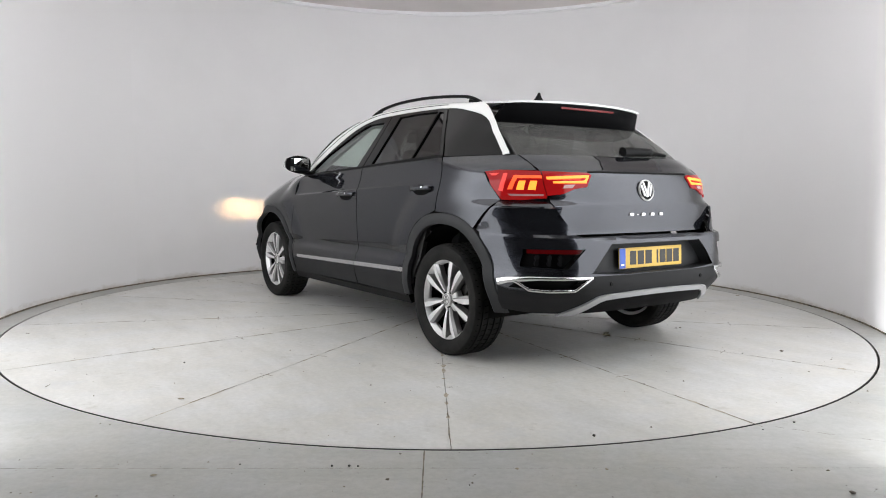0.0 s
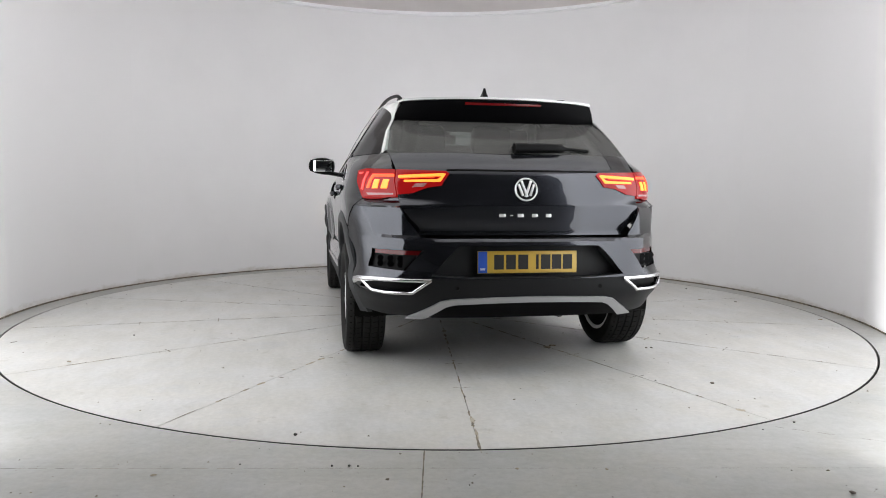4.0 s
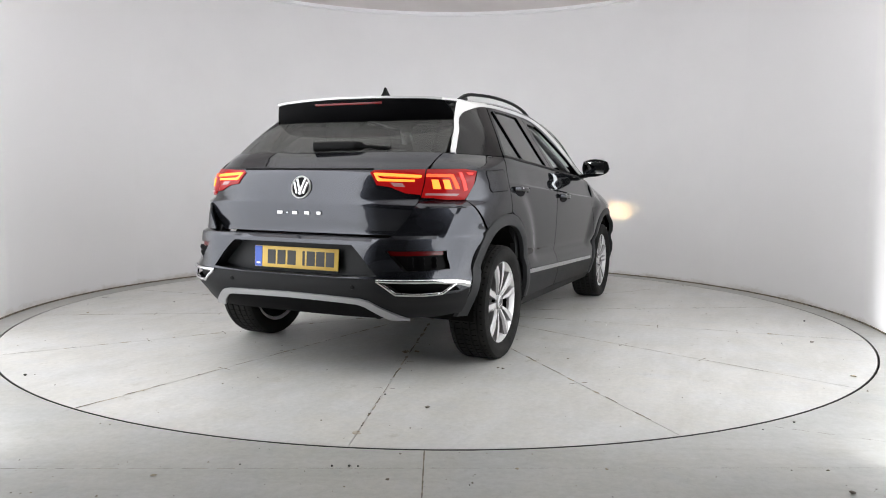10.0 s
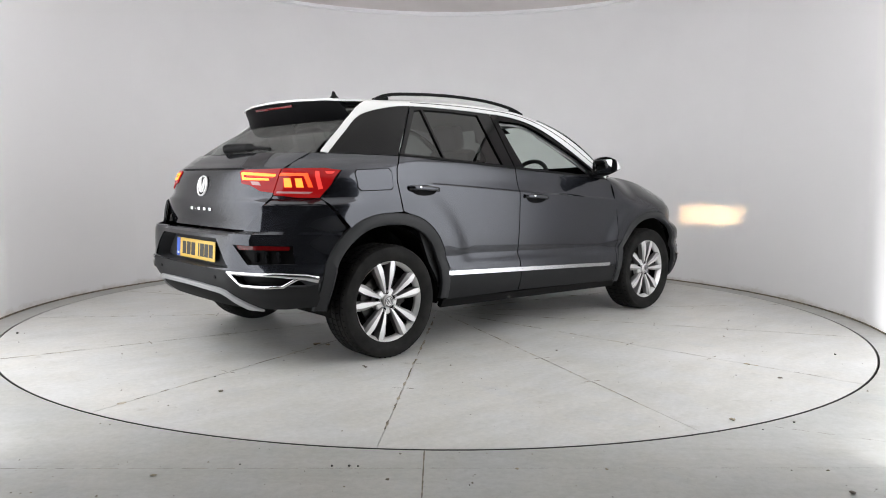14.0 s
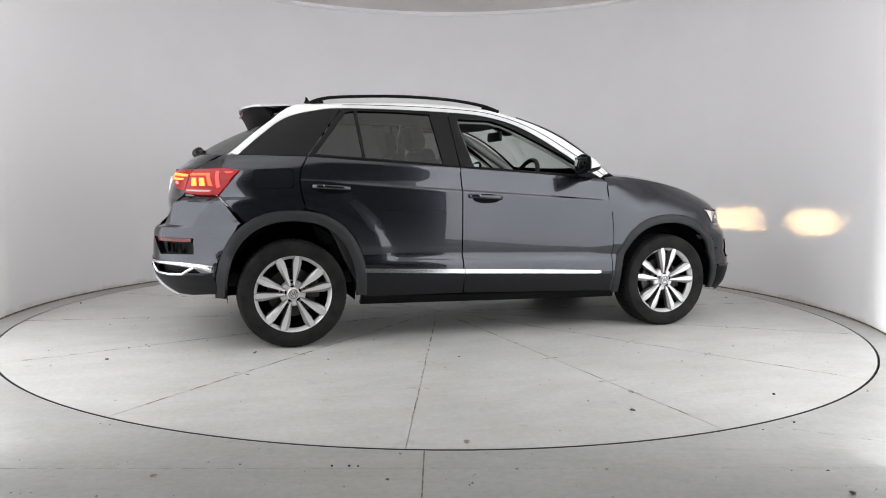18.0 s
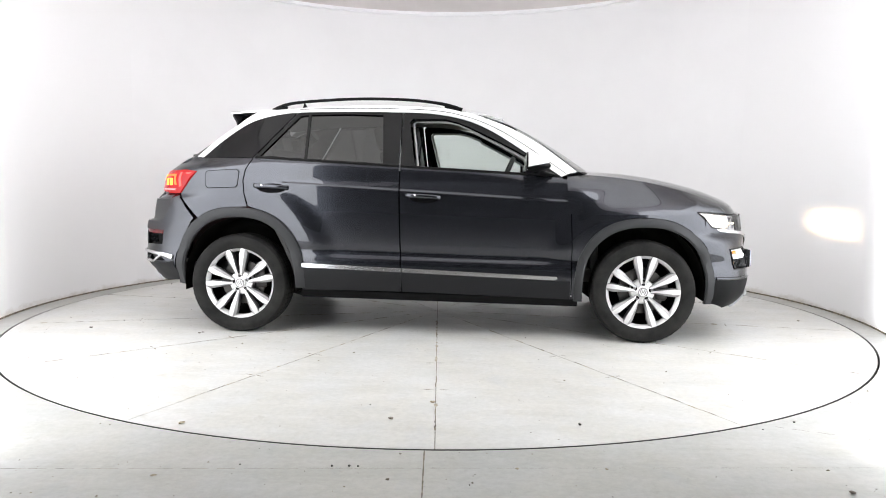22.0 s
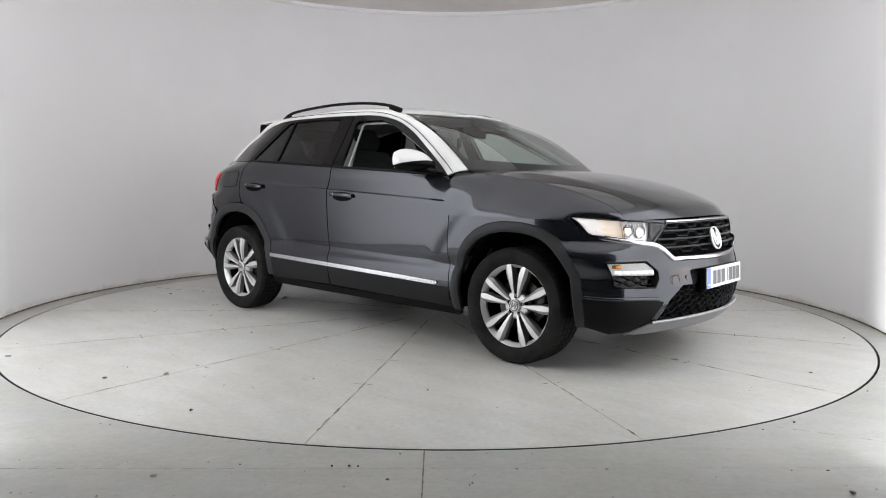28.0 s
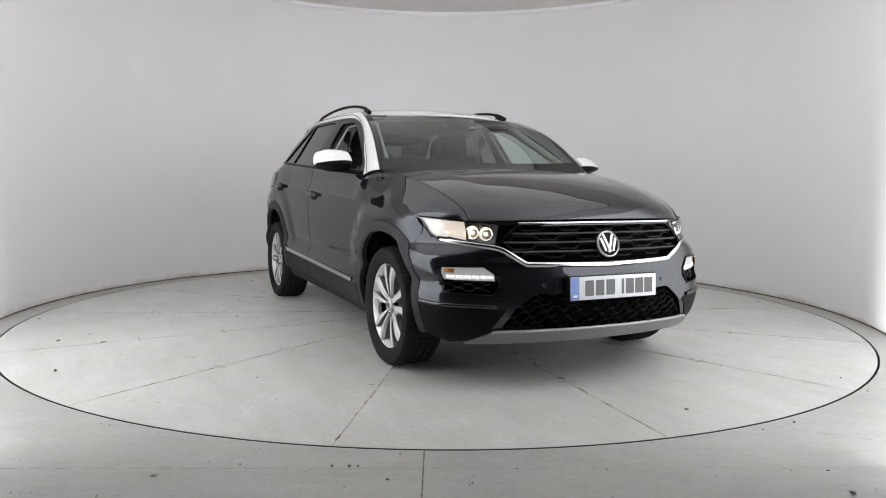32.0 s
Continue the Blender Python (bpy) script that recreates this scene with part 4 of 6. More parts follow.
for s in (1, -1):
    side = on_side(s)
    QP = [(-1.205, BELT(-1.2) + 0.004), (-1.580, 1.139)] + topedge(-1.570, -0.965, 0.003)
    part("quarter_blank", sheet(QP, side, (0.06, 0.06), 0.006), M_GLOSSBLACK, car, "dark gloss rear quarter blank")
    # rear door frame with two panes
    fr = [(-1.192, BELT(-1.2) + 0.004), (-0.955, 1.438)] + topedge(-0.945, -0.262, 0.004) + [(-0.247, BELT(-0.247) + 0.004)]
    h1 = [(-1.155, BELT(-1.155) + 0.018), (-0.938, 1.414), (-0.884, 1.424), (-0.864, BELT(-0.864) + 0.018)]
    h2 = [(-0.848, BELT(-0.848) + 0.018), (-0.866, 1.425), (-0.62, 1.430), (-0.385, 1.424), (-0.352, BELT(-0.352) + 0.018)]
    f = part("rear_window_frame", sheet(fr, side, (0.08, 0.08), 0.02, holes=(h1, h2), lift=0.001), M_GLOSSBLACK, car, "gloss black window frame")
    part("window_pane", sheet(h1, side, (0.2, 0.08), 0.0, lift=-0.008), M_PRIVACY, f, "dark privacy glass")
    part("window_pane", sheet(h2, side, (0.2, 0.08), 0.0, lift=-0.008), M_PRIVACY, f, "dark privacy glass")
    part("belt_seal", sheet([(-1.19, BELT(-1.19) + 0.012), (-1.19, BELT(-1.19) + 0.001), (-0.247, BELT(-0.247) + 0.001), (-0.247, BELT(-0.247) + 0.012)], side, (0.2, 0.02), 0.004, lift=0.004), M_BLACK, f)
    fr = [(-0.239, BELT(-0.239) + 0.004), (-0.252, 1.428)] + topedge(-0.24, 0.755, 0.004, 22) + [(0.77, BELT(0.77) + 0.006)]
    hole = [(-0.150, BELT(-0.15) + 0.016), (-0.203, 1.380), (-0.185, 1.400), (0.03, 1.398), (0.11, 1.377), (0.19, 1.345), (0.372, 1.255), (0.518, 1.178), (0.64, 1.098), (0.665, BELT(0.665) + 0.016)]
    f = part("front_window_frame", sheet(fr, side, (0.08, 0.08), 0.02, holes=(hole,), lift=0.001), M_GLOSSBLACK, car, "gloss black window frame")
    seal = []
    for x, z in dense_line(hole[:9]):
        seal.append((x + 0.018 if x < 0.2 else x - 0.006, s * (side_y(x, z) - 0.045), z - 0.016))
    part("door_seal", tube(seal, 0.008, 0.008, 8), M_INTLIGHT, f, "pale grey door seal")
    if s > 0:
        part("window_pane", sheet(hole, side, (0.2, 0.08), 0.0, lift=-0.008), M_GLASS, f, "raised clear side glass")
    part("belt_seal", sheet([(-0.239, BELT(-0.239) + 0.012), (-0.239, BELT(-0.239) + 0.001), (0.745, BELT(0.745) + 0.001), (0.745, BELT(0.745) + 0.012)], side, (0.2, 0.02), 0.004, lift=0.004), M_BLACK, f)

# windscreen
def screen_pt(b, q, inset=0.0):
    xe, ye, ze = 0.23 + 0.65 * q, 0.606 + 0.148 * q, 1.434 * (1 - q) + 1.060 * q + 0.056 * math.sin(q * math.pi)
    xc, zc = 0.400 + 0.63 * q, 1.434 * (1 - q) + 1.055 * q + 0.012 * math.sin(q * math.pi)
    k = b * b
    return Vector((xc + (xe - xc) * k - 0.6 * inset, b * (ye - inset), zc + (ze - zc) * k - inset))


def screen_patch(b0, b1, q0, q1, nb, nq, inset=0.0):
    rows = [[screen_pt(b0 + (b1 - b0) * j / nb, q0 + (q1 - q0) * i / nq, inset) for i in range(nq + 1)] for j in range(nb + 1)]
    return thicken(grid_mesh(rows), 0.0, lambda c: Vector((c.x - 1, 0, 0.5)))


screen = part("windscreen", screen_patch(-1, 1, 0, 1, 24, 12), M_GLASS, car, "clear windscreen")
for b0, b1, q0, q1 in ((-1, 1, -0.01, 0.055), (-1, 1, 0.86, 1.0), (-1, -0.945, 0.055, 0.86), (0.945, 1, 0.055, 0.86), (-0.16, 0.16, 0.055, 0.16)):
    part("screen_border", screen_patch(b0, b1, q0, q1, 24 if b1 - b0 > 1 else 3, 2 if b1 - b0 > 1 else 10, 0.004), M_SATIN, screen, "black printed border of the glass")
rows = []
for j in range(25):
    b = -1 + 2 * j / 24
    k = b * b
    rows.append([(1.055 - 0.17 * k, b * 0.738, 1.058 + 0.004 * k), (1.13 - 0.19 * k, b * 0.735, 1.046 - 0.01 * k)])
part("cowl", thicken(grid_mesh(rows), 0.02, lambda c: Vector((c.x, 0, 0.3))), M_BLACK, car, "black wiper cowl under the windscreen")

# tailgate with its window, spoiler and lamps
TG = [(0.0, 0.722), (0.535, 0.722), (0.603, 0.80), (0.633, 0.865), (0.640, 0.945), (0.645, 1.06), (0.655, 1.10), (0.662, 1.137)]
TG = [(-y, z) for y, z in TG[:0:-1]] + TG
tail = part("tailgate", sheet(TG, on_rear, (0.03, 0.012), 0.012, folds=[((0.0, 0.872), (0.0, 1.0))]), M_PAINT, car)
rows = []
for j in range(21):
    b = -1 + 2 * j / 20
    r = []
    for i in range(9):
        q = i / 8
        y = b * (0.670 - 0.055 * q)
        z = 1.137 + 0.200 * q + 0.008 * math.sin(q * math.pi)
        xm = -1.835 + 0.385 * q
        r.append((xm + (0.176 - 0.092 * q) * abs(b) ** 3 - 0.01 * math.sin(q * math.pi), y, z))
    rows.append(r)
part("rear_window", thicken(grid_mesh(rows), 0, lambda c: Vector((0, 0, 1.0))), M_REARGLASS, tail, "dark tinted rear window")
# roof spoiler: black lip and flanks under a white top
rows = []
for j in range(27):
    b = max(-1, min(1, -1 + 2 * (j - 1) / 24))
    e = abs(b) ** 3
    xt, zt = -1.535 + 0.108 * e, 1.446 - 0.010 * e
    r = [(xt + 0.15, b * 0.53, zt - 0.004), (xt, b * 0.556, zt), (xt + 0.004, b * 0.560, zt - 0.012), (xt + 0.030, b * 0.582, 1.396), (xt + 0.058, b * 0.604, 1.334 + 0.006 * e), (xt + 0.066, b * 0.606, 1.327 + 0.006 * e), (xt + 0.14, b * 0.58, 1.345)]
    if j in (0, 26):
        # the black flank runs forward between roof and pillar
        r = [(-1.36, b * 0.52, 1.420), (-1.37, b * 0.540, 1.414), (-1.372, b * 0.548, 1.408), (-1.376, b * 0.560, 1.395), (-1.384, b * 0.580, 1.372), (-1.386, b * 0.588, 1.362), (-1.37, b * 0.55, 1.355)]
    rows.append(r)
sp = part("spoiler", smooth(thicken(grid_mesh(rows), 0, lambda c: Vector((-1.2, 0, 1.4))), 40), M_SATIN, tail, "black roof spoiler lip")
part("brake_lamp", boxes([((0.008, 0.44, 0.014), pose(-1.527, 0, 1.424, 0, -20, 0))], 0.003), M_BRAKELAMP, sp, "unlit dark red high brake lamp")
# rear wiper
part("wiper", tube(smooth_curve([(-1.825, 0.02, 1.166), (-1.815, -0.08, 1.170), (-1.80, -0.25, 1.170), (-1.775, -0.41, 1.160)], 8), lambda k: 0.026 if k < 0.66 else 0.010, lambda k: 0.030 - 0.008 * k if k < 0.70 else 0.009), M_BLACK, tail, "black rear wiper arm")

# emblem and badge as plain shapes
def emblem(centre, normal, r, parent):
    q = Vector(normal).to_track_quat("Z", "Y").to_matrix().to_4x4()
    m = Matrix.Translation(centre) @ q @ pose(0, 0, 0, 0, 0, 180)
    bm = lathe([(r, -0.004), (r, 0.004), (r * 0.94, 0.008), (r * 0.87, 0.004), (r * 0.87, -0.004)], 36)
    bm.transform(m)
    e = part("emblem", smooth(bm), M_BADGE, parent, "round chrome badge ring")
    bm = lathe([(0, 0.0), (r * 0.88, 0.0)], 36)
    bm.transform(m)
    part("emblem_disc", bm, M_BLACK, e)
    # a plain pattern of slanting bars in the ring
    items = [((r * 0.20, ln * r, 0.008), m @ pose(x * r, y * r, 0.003, 0, 0, lean)) for x, y, ln, lean in ((-0.50, 0.05, 1.05, -20), (-0.17, -0.05, 1.45, -20), (0.17, -0.05, 1.45, 20), (0.50, 0.05, 1.05, 20))]
    part("emblem_bars", boxes(items, 0.001), M_BADGE, e)


emblem((rear_x(0, 0.953) - 0.006, 0, 0.953), (-1, 0, 0.18), 0.060, tail)
for i, wd in enumerate((0.040, 0.016, 0.036, 0.036, 0.034)):
    y = (0.125, 0.078, 0.030, -0.045, -0.118)[i]
    part("badge_block", boxes([((0.004, wd * 0.85, 0.017 if i != 1 else 0.005), pose(rear_x(y, 0.822) - 0.004, y, 0.822))], 0.002), M_BADGE, tail)
# black strip over the tailgate, standing in for the shade along its crease
part("crease_shade", sheet([(-0.40, 1.044), (0.40, 1.044), (0.40, 1.050), (-0.40, 1.050)], on_rear, (0.05, 0.02), 0.006, lift=0.004), M_BLACK, tail, "thin dark strip for the shade in the crease")

for s in (1, -1):
    # lamp half on the body
    TL = flip(WR([(0.646, 1.046), ("x", -1.66, 1.052), ("x", -1.585, 1.043), ("x", -1.648, 0.968), ("x", -1.705, 0.901), ("x", -1.80, 0.902), (0.645, 0.912)]), s)
    lamp = part("tail_lamp", sheet(TL, REAR, (0.02, 0.012), 0.02, lift=0.006), M_REDLENS, car, "lit red wrap-round tail lamp")
    for pts, mt, lf in (([(0.02, 0.17), (0.50, 0.17), (0.73, 0.68), (0.64, 0.68), (0.46, 0.27), (0.02, 0.27)], M_LAMPRED, 0.0075), ([(0.12, 0.36), (0.24, 0.36), (0.34, 0.69), (0.19, 0.69)], M_LAMPORANGE, 0.0078), ([(0.32, 0.36), (0.44, 0.36), (0.56, 0.69), (0.42, 0.69)], M_LAMPORANGE, 0.0078),
                        ([(0.60, 0.09), (0.67, 0.09), (0.92, 0.72), (0.85, 0.76)], M_LAMPDIM, 0.0075), ([(0.76, 0.09), (0.93, 0.10), (0.90, 0.17), (0.82, 0.17)], M_LAMPDIM, 0.0075), ([(0.06, 0.85), (0.78, 0.85), (0.74, 0.93), (0.06, 0.92)], M_LAMPPINK, 0.0075)):
        quad = []
        for u, v in pts:
            z = 1.046 - v * 0.138
            a0, a1 = ay(-1, 0.646, z), ax(-1, -1.585 - 0.12 * (1.043 - z) / 0.142, z)
            quad.append((a0 + (a1 - a0) * u, z))
        part("light_element", sheet(flip(quad, s), REAR, (0.02, 0.012), 0.003, lift=lf + 0.0012), mt, lamp)
    # lamp half on the tailgate
    TI = flip(WR([(0.6405, 1.046), (0.405, 1.040), (0.388, 1.028), (0.43, 0.968), (0.50, 0.958), (0.57, 0.93), (0.6405, 0.922)]), s)
    lamp = part("tail_lamp", sheet(TI, REAR, (0.02, 0.012), 0.02, lift=0.006), M_REDLENS, tail, "lit red tail lamp on the tailgate")
    for pts, mt, lf in (([(0.633, 1.016), (0.42, 1.027), (0.406, 1.025), (0.413, 1.014), (0.633, 1.003)], M_LAMPORANGE, 0.0075), ([(0.406, 1.024), (0.421, 1.020), (0.444, 0.998), (0.608, 0.994), (0.608, 0.984), (0.434, 0.986)], M_LAMPORANGE, 0.0078), ([(0.625, 1.000), (0.46, 1.007), (0.46, 1.010), (0.625, 1.003)], M_LAMPRED, 0.0072),
                        ([(0.497, 0.979), (0.554, 0.977), (0.570, 0.958), (0.517, 0.961)], M_LAMPPINK, 0.0075)):
        part("light_element", sheet(flip(WR(pts), s), REAR, (0.02, 0.012), 0.003, lift=lf + 0.0012), mt, lamp)

# rear bumper
RB = [(0.0, 0.714), (0.54, 0.714), (0.607, 0.80), (0.640, 0.87), (0.646, 0.906), ("x", -1.80, 0.897), *[("x", -1.703 + 0.1435 * i / 8, 0.895 - 0.155 * i / 8) for i in range(9)]] + [("x", x - 0.002, z) for x, z in ARCH_R_OUT[::-1] if x < -1.562 and z > 0.33] + [("x", -1.715, 0.325), (0.70, 0.318), (0.4, 0.316), (0.0, 0.320)]
half = WR(RB)
full = half + [(-a, b) for a, b in half[-2:0:-1]]
recess = WR([(0.36, 0.676), (0.50, 0.53), (0.28, 0.515), (0.0, 0.515)])
recess = recess[:-1] + [(-a, b) for a, b in recess[::-1][1:]]
corner = WR([(0.535, 0.655), ("x", -1.83, 0.650), ("x", -1.84, 0.56), (0.625, 0.553)])
vent = WR([(0.525, 0.496), (0.80, 0.496), ("x", -1.80, 0.455), (0.59, 0.448)])
creases = [((a, 0.0), (1.0, 0.0)) for a in (FOLD_A, -FOLD_A)] + [((0.0, z), (0.0, 1.0)) for z in (0.858, 0.867)]
bumper = part("rear_bumper", smooth(sheet(full, REAR, (0.02, 0.014), 0.010, holes=(recess, corner, flip(corner, -1), vent, flip(vent, -1)), folds=creases), 15), M_PAINT, car, "dark grey rear bumper")


def rear_in(depth):
    return lambda a, z: REAR(a, z) + Vector((depth, 0, 0))


part("plate_recess", sheet(recess, rear_in(0.085), (0.06, 0.04), 0.004), M_PLASTIC, bumper, "grey plastic number-plate recess")
low = WR([(0.0, 0.512), (0.28, 0.512), (0.50, 0.515), (0.58, 0.44), ("x", -1.80, 0.442), ("x", -1.732, 0.46), ("x", -1.722, 0.33), (0.70, 0.316), (0.4, 0.314), (0.0, 0.318)])
low = low + [(-a, b) for a, b in low[-2:0:-1]]
part("bumper_apron", sheet(low, REAR, (0.03, 0.02), 0.010, lift=0.004), M_CLAD, bumper, "grey textured plastic lower bumper")
# walls of the plate recess
loop = [REAR(a, z) for a, z in recess]
part("recess_wall", thicken(grid_mesh([loop + loop[:1], [p + Vector((0.09, 0, 0)) for p in loop + loop[:1]]]), 0, lambda c: Vector((c.x, 0, 0.6))), M_PLASTIC, bumper)
for s in (1, -1):
    part("reflector_pocket", sheet(flip(corner, s), rear_in(0.035), (0.08, 0.05), 0.004), M_BLACK, bumper, "black pocket in the bumper corner")
    part("reflector", sheet(flip(WR([(0.545, 0.652), ("x", -1.85, 0.648), ("x", -1.852, 0.628), (0.56, 0.630)]), s), rear_in(0.012), (0.06, 0.05), 0.01), M_REDDIM, bumper, "dark red bumper reflector")
    for i in range(3):
        for j in range(2):
            y, z = 0.64 + 0.045 * i, 0.58 + 0.028 * j
            c = Vector((rear_x(y, z) + 0.026, s * y, z))
            bm = bmesh.new()
            bmesh.ops.create_cone(bm, cap_ends=True, segments=6, radius1=0.017, radius2=0.012, depth=0.012, matrix=Matrix.Translation(c) @ pose(0, 0, 0, 0, 90, 0))
            part("pocket_cell", bm, M_SATIN, bumper)
    part("vent_back", sheet(flip(vent, s), rear_in(0.04), (0.08, 0.05), 0.004), M_BLACK, bumper, "black dummy exhaust vent")
    # bright bar round the corner and the surround of the vent under it
    def along(pts, out, n=6):
        w = WR(pts)
        path = []
        for q in range(len(w) - 1):
            for k in range(n):
                path.append((w[q][0] + (w[q + 1][0] - w[q][0]) * k / n, w[q][1] + (w[q + 1][1] - w[q][1]) * k / n))
        path.append(w[-1])
        res = []
        for a, z in path:
            p = REAR(a * s, z)
            res.append(p + Vector((p.x + 1.2, p.y, 0)).normalized() * out)
        return res
    bar = along([(0.495, 0.507), (0.62, 0.507), (0.74, 0.506), ("x", -1.90, 0.503), ("x", -1.80, 0.493), ("x", -1.738, 0.478)], 0.006)
    part("chrome_bar", tube(bar, 0.007, lambda k: 0.009 + 0.009 * k ** 2, 8), M_CHROME, bumper, "bright chrome bar round the bumper corner")
    bar = along([(0.505, 0.502), (0.585, 0.444), (0.70, 0.441), ("x", -1.90, 0.446), ("x", -1.835, 0.488)], 0.006)
    part("vent_surround", tube(bar, 0.006, 0.008, 8), M_CHROME, bumper, "bright chrome vent surround")
skid = [(0.605, 0.310), (0.575, 0.326), (0.45, 0.406), (0.40, 0.416), (0.0, 0.425), (-0.40, 0.416), (-0.45, 0.406), (-0.575, 0.326), (-0.605, 0.310), (-0.515, 0.310), (-0.42, 0.380), (-0.385, 0.390), (0.0, 0.398), (0.385, 0.390), (0.42, 0.380), (0.515, 0.310)]
part("diffuser_panel", sheet(WR([(0.50, 0.314), (0.50, 0.320), (0.41, 0.382), (0.0, 0.396), (-0.41, 0.382), (-0.50, 0.320), (-0.50, 0.314)]), REAR, (0.06, 0.03), 0.006, lift=0.007), M_SATIN, bumper, "black lower diffuser panel")
part("skid_trim", sheet(WR(skid), REAR, (0.06, 0.03), 0.012, lift=0.016), M_SILVER, bumper, "silver painted skid trim")
for y in (0.37, -0.37):
    bm = lathe([(0, 0.004), (0.009, 0.004), (0.011, 0.0)], 16)
    bm.transform(Matrix.Translation((rear_x(y, 0.47) - 0.006, y, 0.47)) @ pose(0, 0, 0, 0, -90, 0))
    part("parking_sensor", smooth(bm), M_BLACK, bumper)


def number_plate(x, z, m_face, m_band, band_side, ink, parent, lean, nx):
    m = pose(x, 0, z, 0, lean, 0)
    p = part("number_plate", boxes([((0.006, 0.52, 0.111), m)], 0.0025), m_face, parent, "number plate with a plain row of dark bars")
    part("plate_band", boxes([((0.0015, 0.046, 0.107), m @ pose(nx * 0.0036, band_side * 0.234, 0))]), m_band, p)
    part("plate_band_mark", boxes([((0.001, 0.024, 0.010), m @ pose(nx * 0.0046, band_side * 0.234, -0.035))]), M_PLATEWHITE, p)
    d = band_side
    for y, w in ((0.150, 0.050), (0.088, 0.050), (0.024, 0.052), (-0.050, 0.014), (-0.094, 0.050), (-0.152, 0.050), (-0.210, 0.050)):
        part("plate_bar", boxes([((0.001, w, 0.074), m @ pose(nx * 0.0036, d * y, 0))]), ink, p)


number_plate(-2.034, 0.591, M_YELLOW, M_PLATEBLUE, 1, M_INK, bumper, 3, -1)

# ---- front end ----
FB = [(0.0, 0.800), (0.50, 0.800), ("x", 1.78, 0.804), ("x", 1.66, 0.790), ("x", 1.660, 0.735)] + [("x", x + 0.002, z) for x, z in ARCH_F_OUT if x > 1.60 and 0.26 < z < 0.70] + [("x", 1.72, 0.25), ("x", 1.80, 0.215), (0.60, 0.235), (0.0, 0.235)]
half = WF(FB)
full = half + [(-a, b) for a, b in half[-2:0:-1]]


def both(pts):
    h = WF(pts)
    return h + [(-a, b) for a, b in h[::-1]]


GRILLE = both([(0.450, 0.784), (0.552, 0.686), (0.425, 0.608)][::-1])
LOWER = both([(0.40, 0.462), (0.50, 0.395), (0.56, 0.296)][::-1])
DRLP = WF([(0.570, 0.545), (0.625, 0.596), (0.797, 0.592), (0.794, 0.470), (0.600, 0.462), (0.570, 0.500)])
HEAD = WF([(0.460, 0.784), ("x", 1.86, 0.799), ("x", 1.70, 0.814), ("x", 1.603, 0.818), ("x", 1.706, 0.724), (0.70, 0.703), (0.566, 0.686)])
fbump = part("front_bumper", sheet(full, FRONT, (0.02, 0.014), 0.010, holes=(GRILLE, LOWER, DRLP, flip(DRLP, -1), HEAD, flip(HEAD, -1))), M_PAINT, car, "dark grey front bumper")


def front_in(depth):
    return lambda a, z: FRONT(a, z) - Vector((depth, 0, 0))


def front_sunk(depth):
    def place(a, z):
        p, q = FRONT(a - 0.004, z), FRONT(a + 0.004, z)
        n = Vector((-(q.y - p.y), q.x - p.x, 0)).normalized()
        p = FRONT(a, z)
        if n.dot(Vector((p.x - 1.2, p.y, 0))) > 0:
            n = -n
        return p + n * depth * max(0.35, min(1, (0.78 - abs(a)) / 0.25))
    return place


def pocket_wall(poly, depth, name, mat, parent):
    loop = [FRONT(a, z) for a, z in poly]
    # densify along the outline
    pts = []
    for i in range(len(poly)):
        (a0, z0), (a1, z1) = poly[i], poly[(i + 1) % len(poly)]
        for k in range(6):
            pts.append(FRONT(a0 + (a1 - a0) * k / 6, z0 + (z1 - z0) * k / 6))
    pts.append(pts[0])
    return part(name, thicken(grid_mesh([pts, [p - Vector((depth, 0, 0)) for p in pts]]), 0), mat, parent)


# upper grille: back, chrome lines, slats with honeycomb kinks
part("grille_back", sheet(GRILLE, front_in(0.06), (0.08, 0.05), 0.004), M_GAP, fbump, "black grille back")
pocket_wall(GRILLE, 0.065, "grille_wall", M_BLACK, fbump)


def front_bar(path, w, h, mat, name, parent, label="", proud=0.004):
    pts = []
    for y, z in path:
        pts.append((front_x(y, z) + proud, y, z))
    return part(name, tube(pts, w, h, 8), mat, parent, label)


def dense(path, n=6):
    out = []
    for i in range(len(path) - 1):
        for k in range(n):
            t = k / n
            out.append(tuple(path[i][c] + (path[i + 1][c] - path[i][c]) * t for c in (0, 1)))
    return out + [path[-1]]


front_bar(dense([(-0.46, 0.795), (0, 0.797), (0.46, 0.795)], 10), 0.006, 0.006, M_CHROME, "grille_trim", fbump, "thin chrome line over the grille")
front_bar(dense([(-0.79, 0.712), (-0.70, 0.696), (-0.58, 0.679), (-0.55, 0.670), (-0.435, 0.600), (0, 0.592), (0.435, 0.600), (0.55, 0.670), (0.58, 0.679), (0.70, 0.696), (0.79, 0.712)], 6), 0.006, 0.012, M_CHROME, "grille_trim", fbump, "bright chrome line under grille and lamps")
for z, half_w in ((0.745, 0.485), (0.703, 0.525), (0.660, 0.50)):
    front_bar(dense([(-half_w, z), (0, z), (half_w, z)], 12), 0.012, 0.0055, M_SLAT, "grille_slat", fbump, "grey horizontal grille slat", proud=-0.016)
